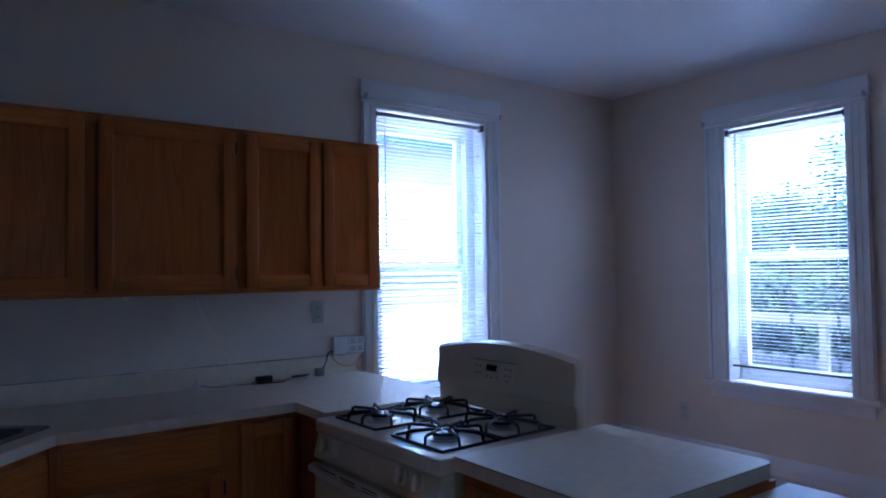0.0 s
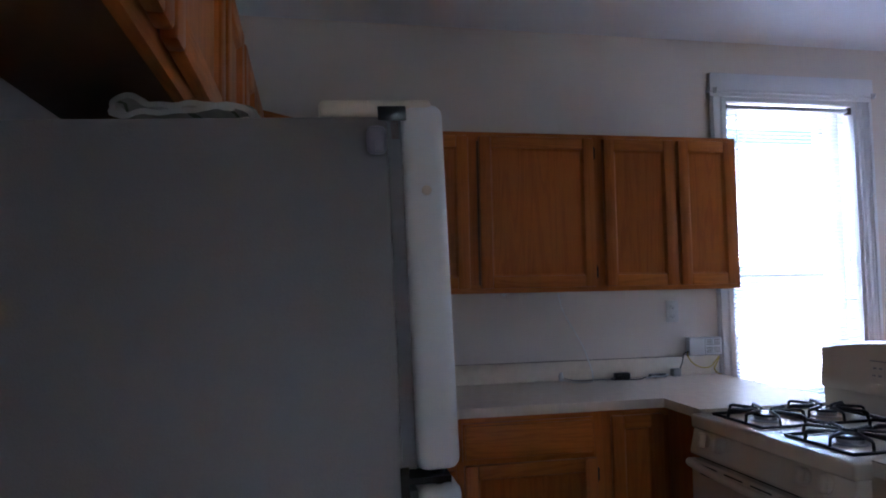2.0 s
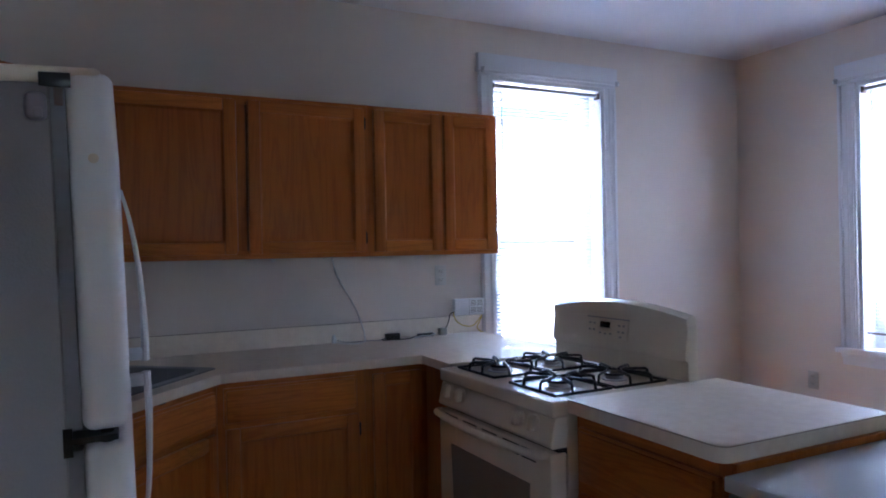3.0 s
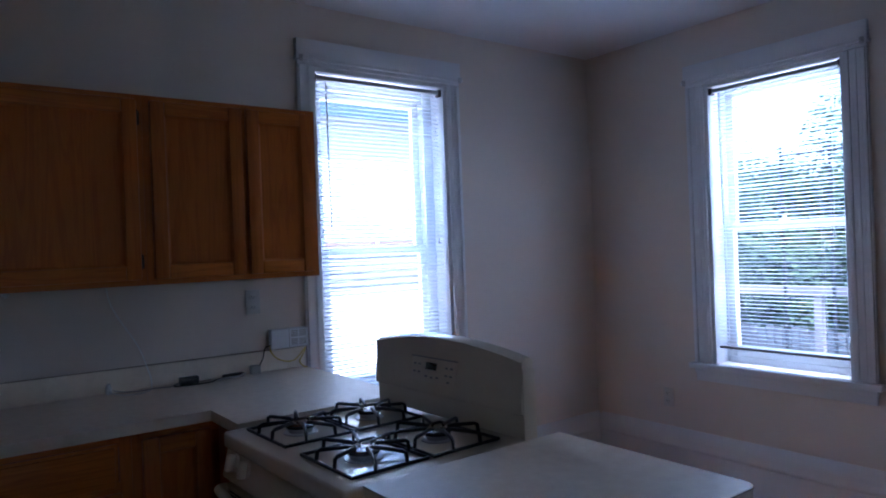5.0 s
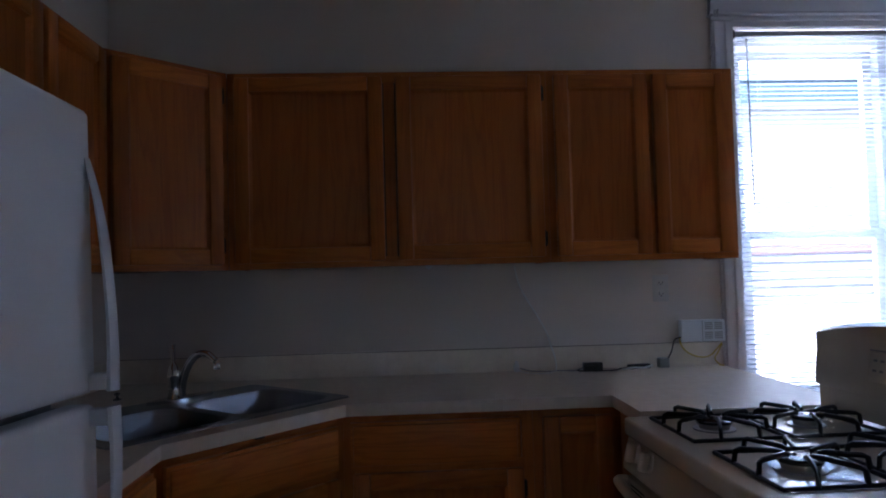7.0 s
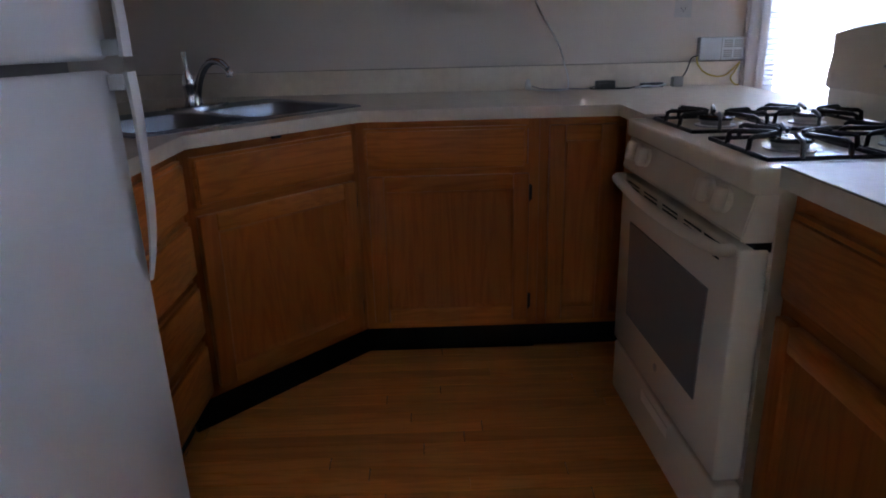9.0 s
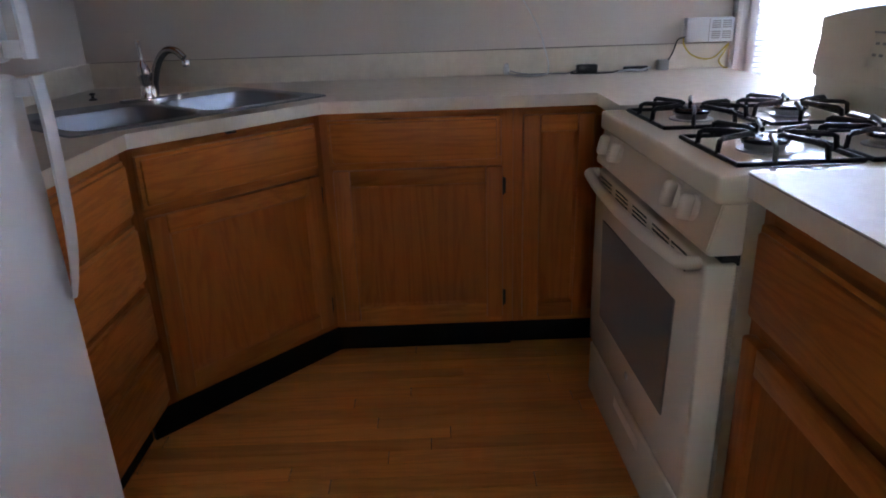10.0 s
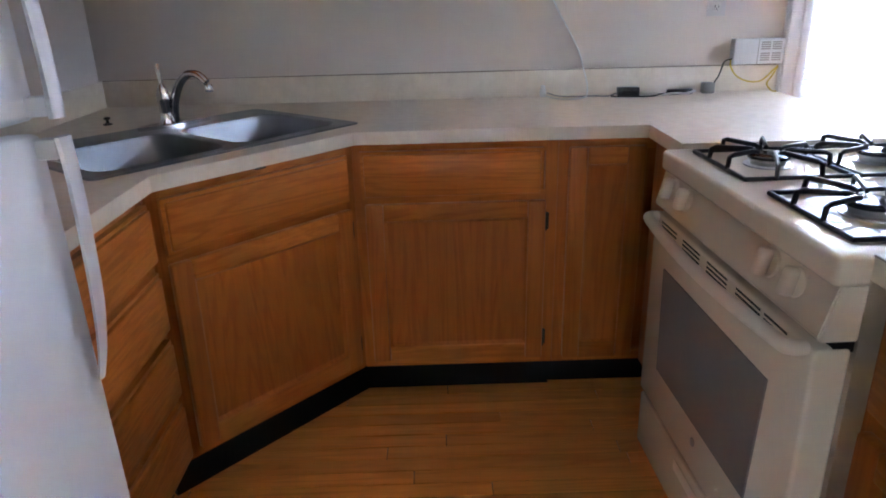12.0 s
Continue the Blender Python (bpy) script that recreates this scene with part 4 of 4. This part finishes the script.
bg = part("back_guard", guard_section(0.913, 0.038), BISQUE, g, "", (0, -0.040, 0))
part("side_trim", boxes((0.3815, 0.3845, 0.596, 0.645, 0.914, 1.112), bev=0.001), BISQUE_PL, bg)
tl = math.degrees(math.atan2(0.010, 0.055))
part("console_panel", boxes((-0.115, 0.125, -0.0022, 0.0015, -0.036, 0.040), bev=0.0015), BISQUE_PL, bg, "", (-0.02, 0.5795, 1.066), (-tl, 0, 0))
part("clock_display", boxes((-0.030, 0.028, -0.0036, -0.0015, 0.004, 0.028), bev=0.0008), DISPLAY, bg, "black digital display", (-0.025, 0.5795, 1.066), (-tl, 0, 0))
for bx_, bz_ in ((-0.095, 0.018), (-0.07, 0.018), (-0.095, -0.008), (-0.07, -0.008), (-0.030, -0.018), (0.000, -0.020), (0.030, -0.018), (0.075, 0.018), (0.100, 0.018), (0.075, -0.006), (0.100, -0.006), (0.088, -0.026)):
    part("button", boxes((bx_ - 0.007, bx_ + 0.007, -0.0030, -0.0015, bz_ - 0.003, bz_ + 0.003), bev=0.0006), GREYPRINT, bg, "", (-0.02, 0.5795, 1.066), (-tl, 0, 0))
part("top_line", boxes((-0.118, 0.128, -0.0034, 0.0, 0.041, 0.045)), GREYPRINT, bg, "", (-0.02, 0.5795, 1.066), (-tl, 0, 0))


def grate(parent, cx, cy, w=0.272, d=0.232):
    """Cast grate over one burner: a low ring and raised fingers towards the middle."""
    bm = bmesh.new()
    x, y, r = w / 2, d / 2, 0.0052
    tube(bm, [(-x, -y, 0.006), (x, -y, 0.006), (x, y, 0.006), (-x, y, 0.006), (-x, -y, 0.006)], r, 6)
    z = 0.036
    for sx, sy, tx, ty in ((-x, -y * 0.42, -0.046, -0.012), (-x, y * 0.42, -0.046, 0.012), (x, -y * 0.42, 0.046, -0.012), (x, y * 0.42, 0.046, 0.012),
                           (-x * 0.36, -y, -0.014, -0.042), (x * 0.36, -y, 0.014, -0.042), (-x * 0.36, y, -0.014, 0.042), (x * 0.36, y, 0.014, 0.042)):
        p0, p1 = Vector((sx, sy, 0.006)), Vector((sx * 0.97, sy * 0.97, z - 0.004))
        p2 = Vector((sx * 0.90, sy * 0.90, z))
        tube(bm, [p0, p1, p2, Vector((tx, ty, z + 0.001)), Vector((tx * 0.72, ty * 0.72, z - 0.002))], 0.0048, 6, flat=1.25)
    return part("grate", bm, BLACK, parent, "", (cx, cy, 0.9125))


def burner(parent, cx, cy, r):
    bm = bmesh.new()
    lathe(bm, [(r + 0.007, 0.0), (r + 0.006, 0.003), (r + 0.002, 0.003), (r * 0.82, 0.004), (r * 0.82, 0.012), (r * 0.95, 0.014), (r * 0.95, 0.018)], 28)
    b = part("burner", bm, ALU, parent, "", (cx, cy, 0.9128))
    bm = bmesh.new()
    lathe(bm, [(r, 0.018), (r + 0.001, 0.024), (r * 0.9, 0.027), (r * 0.3, 0.028), (0.004, 0.028)], 28)
    part("cap", bm, CAP, b, "black enamel burner cap")


for gx in (-0.188, 0.186):
    for gy, r in ((0.145, 0.046), (0.395, 0.040)):
        grate(g, gx, gy)
        burner(g, gx, gy, r)

# ---- portable appliance and bin beyond the peninsula ----
a = thing("portable_dishwasher", "narrow white appliance with a laminate top beside the peninsula", "dishwasher", (1.98, 0.915, 0))
part("body", boxes((-0.33, 0.325, -0.165, 0.180, 0.06, 0.828), bev=0.006), FRIDGE_PL, a)
part("top", boxes((-0.355, 0.350, -0.205, 0.178, 0.829, 0.864), bev=0.004), mat("white_laminate_top", (0.66, 0.68, 0.70), 0.42, var=0.03, scale=7, fine=90), a)
part("front_panel", boxes((-0.348, -0.331, -0.160, 0.175, 0.10, 0.70), bev=0.004), FRIDGE_PL, a)
part("control_strip", boxes((-0.346, -0.331, -0.160, 0.175, 0.708, 0.822), bev=0.004), GREYPRINT, a)
for sx in (-0.28, 0.28):
    for sy in (-0.13, 0.15):
        bm = bmesh.new()
        lathe(bm, [(0.010, -0.012), (0.028, -0.008), (0.028, 0.008), (0.010, 0.012)], 14, (sx, sy, 0.028), "y")
        box(bm, sx - 0.012, sx + 0.012, sy - 0.016, sy + 0.016, 0.028, 0.062)
        part("caster", bm, BLACKPL, a)
b = thing("waste_bin", "round dark waste bin with a glossy navy domed lid", "bin", (2.86, 1.075, 0))
bm = bmesh.new()
lathe(bm, [(0.165, 0.0), (0.172, 0.012), (0.200, 0.53), (0.206, 0.545)], 36)
part("can", bm, BLACKPL, b)
bm = bmesh.new()
lathe(bm, [(0.212, 0.535), (0.214, 0.548), (0.210, 0.572)] + [(0.21 * math.cos(q), 0.572 + 0.105 * math.sin(q)) for q in [math.pi / 2 * k / 10 for k in range(1, 10)]] + [(0.004, 0.677)], 40)
part("lid", bm, NAVY, b, "glossy navy domed lid")

# ---- small things on the north wall and worktop ----
def outlet(label, loc, rz):
    o = thing("outlet", label, "outlet", loc, rz, group="wall outlets")
    part("plate", boxes((-0.035, 0.035, -0.006, 0, -0.057, 0.057), bev=0.003), OUTLET, o)
    for z in (-0.024, 0.024):
        s_ = part("socket", boxes((-0.017, 0.017, -0.0085, -0.005, z - 0.0145, z + 0.0145), bev=0.003), OUTLET, o)
        part("slots", boxes((-0.0085, -0.0065, -0.0092, -0.008, z - 0.004, z + 0.006), (0.0060, 0.0080, -0.0092, -0.008, z - 0.003, z + 0.005), (-0.002, 0.002, -0.0092, -0.008, z - 0.010, z - 0.006)), SLOT, s_)
    return o


outlet("ivory double outlet on the wall above the worktop", (2.053, YB, 1.250), 0)
outlet("ivory double outlet low on the wall", (XE, 2.872, 0.506), -90)

r_ = thing("radio_unit", "pale grey plastic box with grilles fixed to the wall", "wall unit", (2.217, YB, 1.066))
part("case", boxes((-0.094, 0.094, -0.042, -0.0005, -0.046, 0.046), bev=0.005), VINYL, r_)
for gz in (-0.020, 0.020):
    for gx in (0.022, 0.064):
        bm = bmesh.new()
        for k in range(4):
            box(bm, gx - 0.017, gx + 0.017, -0.0432, -0.041, gz - 0.013 + 0.008 * k, gz - 0.009 + 0.008 * k)
        part("grille", bm, GREYPRINT, r_, "grey slotted grille")
part("seam", boxes((-0.006, -0.004, -0.0428, -0.041, -0.043, 0.043)), GREYPRINT, r_)


def cable(label, pts, r, m, k=6):
    return single("cable", tubed(pts, r, 6, k), m, label, "cable")


zt, yw = ZC + 0.003, YB - 0.030
cable("thin white cable hanging from the wall cabinet to the worktop", [(1.425, YB - 0.003, 1.362), (1.440, YB - 0.003, 1.290), (1.470, YB - 0.003, 1.225), (1.515, YB - 0.003, 1.150), (1.552, YB - 0.004, 1.080), (1.567, YB - 0.026, 1.020), (1.582, YB - 0.034, 0.965), (1.580, YB - 0.050, 0.925), (1.565, YB - 0.085, zt), (1.520, YB - 0.125, zt), (1.460, YB - 0.110, zt), (1.425, YB - 0.060, zt + 0.005), (1.418, YB - 0.036, 0.940)], 0.0030, CABLE_W)
bm = boxes((-0.011, 0.011, -0.012, 0.012, 0.0, 0.030), bev=0.004)
lathe(bm, [(0.009, 0.03), (0.009, 0.040), (0.005, 0.044)], 12)
single("cable_plug", bm, CABLE_W, "white cable plug standing on the worktop", "plug", (1.416, YB - 0.036, ZC + 0.0005))
bm = boxes((-0.013, 0.013, -0.008, 0.008, -0.010, 0.0), bev=0.003)
box(bm, -0.004, 0.004, -0.006, 0.006, -0.016, -0.008, 0.002)
single("cable_clip", bm, CABLE_W, "small white cable clip under a wall cabinet", "clip", (1.054, YU + 0.012, UZ0))
cable("thin grey cable lying along the worktop", [(1.430, YB - 0.045, 0.935), (1.470, YB - 0.060, 0.925), (1.530, YB - 0.070, zt), (1.600, YB - 0.060, zt), (1.650, YB - 0.075, zt), (1.695, YB - 0.062, zt + 0.008)], 0.0022, GASKET)
bm = boxes((-0.040, 0.040, -0.016, 0.016, 0.0, 0.032), bev=0.004)
box(bm, -0.030, 0.030, -0.0185, -0.015, 0.010, 0.022, 0.001)
single("power_adapter", bm, BLACKPL, "small black power adapter on the worktop", "adapter", (1.732, YB - 0.058, ZC + 0.0005))
cable("black cable loop lying on the worktop", [(1.695, YB - 0.060, 0.930), (1.672, YB - 0.066, 0.925), (1.668, YB - 0.085, zt), (1.720, YB - 0.100, zt), (1.790, YB - 0.105, zt), (1.830, YB - 0.090, zt), (1.850, YB - 0.060, zt), (1.890, YB - 0.075, zt + 0.004), (1.930, YB - 0.060, 0.922)], 0.0030, CABLE_K)
bm = boxes((-0.050, 0.050, -0.012, 0.012, 0.0, 0.020), bev=0.006)
single("cable_connector", bm, BLACKPL, "black inline cable connector", "connector", (1.925, YB - 0.062, ZC + 0.0005), 8)
cable("short white cable beside the connector", [(1.850, YB - 0.085, zt), (1.890, YB - 0.100, zt + 0.008), (1.940, YB - 0.085, zt + 0.004), (1.985, YB - 0.060, zt + 0.010)], 0.0042, CABLE_W)
bm = boxes((-0.022, 0.022, -0.018, 0.018, 0.0, 0.040), bev=0.005)
single("power_plug", bm, GREYPRINT, "grey power plug on the worktop", "plug", (2.035, YB - 0.048, ZC + 0.0005))
cable("black cable rising from a plug to the wall box", [(2.050, YB - 0.050, 0.948), (2.072, YB - 0.050, 0.985), (2.092, YB - 0.035, 1.030), (2.120, YB - 0.030, 1.040), (2.134, YB - 0.030, 1.042)], 0.0028, CABLE_K)
cable("yellow cable sagging below the wall box", [(2.118, YB - 0.028, 1.040), (2.122, YB - 0.030, 1.010), (2.150, YB - 0.034, 0.975), (2.200, YB - 0.036, 0.956), (2.245, YB - 0.036, 0.962), (2.285, YB - 0.034, 1.000), (2.298, YB - 0.032, 1.010), (2.280, YB - 0.034, 0.975), (2.262, YB - 0.040, 0.948), (2.280, YB - 0.048, 0.922), (2.292, YB - 0.060, zt)], 0.0030, CABLE_Y)

# ---- outdoors ----
single("ground", boxes((-200, 200, -200, 200, -1.3, -1.2)), GRASS, "green yard ground round the house", "ground", kind="structure")
# The east slab is added out of view to bounce sunlight into the room.
single("pavement", boxes((-6, 10, 4.2, 8.9, -1.195, -1.17), (4.8, 9.8, -6, 4.199, -1.195, -1.17)), CONCRETE, "pale concrete drive with an unseen east part added to bounce light", "pavement", kind="structure")
n_ = thing("neighbour_house", "white clapboard house next door with a low shingle roof", "house", (5.0, 9.0, -1.2))
part("wall", boxes((-9, 9, 0, 0.2, 0, 4.62)), SIDING, n_)
bm = bmesh.new()
for k in range(29):
    z = 2.81 + 0.060 * k
    v = [bm.verts.new(p) for p in ((-9, -0.028, z), (9, -0.028, z), (9, -0.006, z + 0.056), (-9, -0.006, z + 0.056))]
    bm.faces.new(v)
    w_ = [bm.verts.new(p) for p in ((-9, -0.028, z), (9, -0.028, z), (9, -0.002, z), (-9, -0.002, z))]
    bm.faces.new(w_[::-1])
part("clapboards", bm, SIDING, n_)
bm = bmesh.new()
for k in range(6):
    z = 2.07 + 0.103 * k
    v = [bm.verts.new(p) for p in ((-9, -0.032, z), (9, -0.032, z), (9, -0.006, z + 0.104), (-9, -0.006, z + 0.104))]
    bm.faces.new(v)
part("lower_clapboards", bm, SIDING_G, n_, "grey lower clapboards")
part("trim_band", boxes((-9, 9, -0.05, 0.0, 2.69, 2.80)), REDBAND, n_, "red-brown trim band")
part("fascia", boxes((-9.2, 9.2, -0.42, -0.36, 4.52, 4.80)), FASCIA, n_, "blue-grey fascia and gutter")
bm = bmesh.new()
v = [bm.verts.new(p) for p in ((-9.3, -0.45, 4.80), (9.3, -0.45, 4.80), (9.3, 4.0, 5.5), (-9.3, 4.0, 5.5))]
bm.faces.new(v)
bmesh.ops.solidify(bm, geom=bm.faces[:], thickness=-0.08)
part("roof", bm, ROOF, n_)
part("soffit", boxes((-9.2, 9.2, -0.36, 0.0, 4.56, 4.60)), SIDING, n_)


def tree(loc, height, spread, seed, label):
    rng = random.Random(seed)
    t_ = thing("tree", label, "tree", loc, group="trees behind the yard")
    bm = bmesh.new()
    tube(bm, smooth_path([(0, 0, -0.1), (0.05, 0.03, height * 0.25), (-0.05, 0.05, height * 0.5), (0.08, 0.0, height * 0.8)], 4), [0.22 - 0.012 * i for i in range(13)], 8)
    limbs = []
    for k in range(9):
        a, z = k * 2.4 + rng.uniform(-0.4, 0.4), height * rng.uniform(0.25, 0.7)
        ex, ey, ez = math.cos(a) * spread * 0.7, math.sin(a) * spread * 0.7, z + height * 0.22
        tube(bm, [(0, 0, z), (ex * 0.4, ey * 0.4, z + height * 0.12), (ex, ey, ez)], [0.08, 0.05, 0.02], 6)
        limbs.append((ex, ey, ez))
    part("trunk", bm, BARK, t_)
    bm = bmesh.new()
    blobs = []
    for k in range(70):
        a, u = rng.uniform(0, 6.283), rng.uniform(-1, 1)
        rr = spread * (1 - 0.35 * abs(u)) * math.sqrt(rng.uniform(0.05, 1))
        blobs.append((math.cos(a) * rr, math.sin(a) * rr, height * (0.58 + 0.36 * u), spread * rng.uniform(0.24, 0.42)))
    for bx_, by_, bz_, br in blobs:
        for k in range(360):
            d_ = Vector((rng.gauss(0, 1), rng.gauss(0, 1), rng.gauss(0, 1))).normalized() * br * rng.uniform(0.5, 1.05)
            c_ = Vector((bx_, by_, bz_)) + d_
            s1 = Vector((rng.gauss(0, 1), rng.gauss(0, 1), rng.gauss(0, 0.6))).normalized() * rng.uniform(0.06, 0.10)
            s2 = s1.orthogonal().normalized() * rng.uniform(0.03, 0.05)
            bm.faces.new([bm.verts.new(c_ + q) for q in (-s1, s2, s1, -s2)])
    part("crown", bm, LEAF, t_)


tree((14.5, 8.6, -1.2), 4.1, 2.2, 1, "leafy green tree behind the yard")
tree((15.5, 4.6, -1.2), 5.0, 2.6, 2, "tall leafy green tree behind the yard")
tree((13.6, 6.4, -1.2), 3.5, 1.7, 3, "small leafy green tree near the fence")
tree((17.0, 11.5, -1.2), 4.6, 2.8, 5, "leafy green tree beyond the fence")
tree((14.4, 1.6, -1.2), 5.2, 2.4, 8, "broad leafy green tree behind the fence")
for k, y in enumerate((2.6, 4.1, 5.6, 7.1)):
    tree((12.3 + 0.2 * (k % 2), y, -1.2), 2.5, 1.15, 20 + k, "low leafy shrub behind the board fence")
fn = thing("fence", "weathered grey board fence along the yard", "fence", (11.0, 0.0, -1.2))
me = mesh_of("fence_board", boxes((-0.012, 0.012, -0.06, 0.06, 0.05, 1.30), bev=0.003), FENCE)
for k in range(95):
    part("fence_board", me, None, fn, "", (0, 0.2 + 0.128 * k, 0.02 * math.sin(k * 2.1)))
for z in (0.4, 1.05):
    part("fence_rail", boxes((0.013, 0.06, 0.1, 12.3, z, z + 0.08)), FENCE, fn)
dk = thing("deck_railing", "pale deck railing beyond the window", "railing", (10.2, 0, -1.2))
part("handrail", boxes((-0.06, 0.06, 2.2, 8.2, 1.86, 1.98), bev=0.005), DECKRAIL, dk)
for y in (2.3, 4.6, 8.1):
    part("post", boxes((-0.05, 0.05, y - 0.05, y + 0.05, 0, 1.86)), DECKRAIL, dk)
tr = thing("metal_frame", "dark square metal frame standing in the yard", "frame", (10.0, 0, -1.2))
for y in (4.94, 4.32):
    part("upright", boxes((-0.016, 0.016, y - 0.016, y + 0.016, 0, 3.86)), IRON, tr)
for z in (1.84, 2.30, 2.62, 3.02, 3.74):
    part("crossbar", boxes((-0.012, 0.012, 3.40 if z > 3.5 else 4.336, 4.924, z - 0.012, z + 0.012)), IRON, tr)

# ---- floor ----
FLOOR_Z = 0.0
single("subfloor", boxes((XW + 0.001, XE - 0.001, YS + 0.001, YB - 0.001, -0.12, -0.004)), JOINT, "dark boards beneath the strip floor", "floor", kind="structure")
fl = thing("floor", "narrow oak strip floor with a worn amber finish", "floor", kind="structure")
PW = 0.057
rng = random.Random(11)
plank_meshes = {}
rest_v, rest_f, count = [], [], 0
y = YS + 0.002
while y + PW < YB:
    x = XW + 0.002 - rng.uniform(0, 0.9)
    while x < XE:
        length = rng.choice((0.55, 0.7, 0.85, 1.0, 1.2, 1.45))
        a, b = max(x, XW + 0.002), min(x + length, XE - 0.002)
        x += length
        if b - a < 0.03:
            continue
        near = a < 1.75 and b > 0.2 and 1.02 < y < 2.95
        if near and count < 300:
            key = round(b - a, 2)
            if key not in plank_meshes:
                plank_meshes[key] = mesh_of("plank", boxes((-key / 2 + 0.0010, key / 2 - 0.0010, 0.0022, PW - 0.0022, -0.006, 0.0), bev=0.0010, seg=1), PLANK)
            part("plank", plank_meshes[key], None, fl, "", ((a + b) / 2, y, FLOOR_Z + rng.uniform(-0.0003, 0.0003)))
            count += 1
        else:
            i = len(rest_v)
            z = FLOOR_Z + rng.uniform(-0.0003, 0.0003)
            p, q, r, s_ = a + 0.0010, b - 0.0010, y + 0.0022, y + PW - 0.0022
            rest_v += [(p, r, z), (q, r, z), (q, s_, z), (p, s_, z), (p, r, z - 0.006), (q, r, z - 0.006), (q, s_, z - 0.006), (p, s_, z - 0.006)]
            rest_f += [(i, i + 1, i + 2, i + 3), (i, i + 4, i + 5, i + 1), (i + 1, i + 5, i + 6, i + 2), (i + 2, i + 6, i + 7, i + 3), (i + 3, i + 7, i + 4, i)]
    y += PW
me = bpy.data.meshes.new("planks")
me.from_pydata(rest_v, [], rest_f)
me.materials.append(PLANK)
o = new("planks", me)
o.parent = fl
tagged(o, kind="stuff")
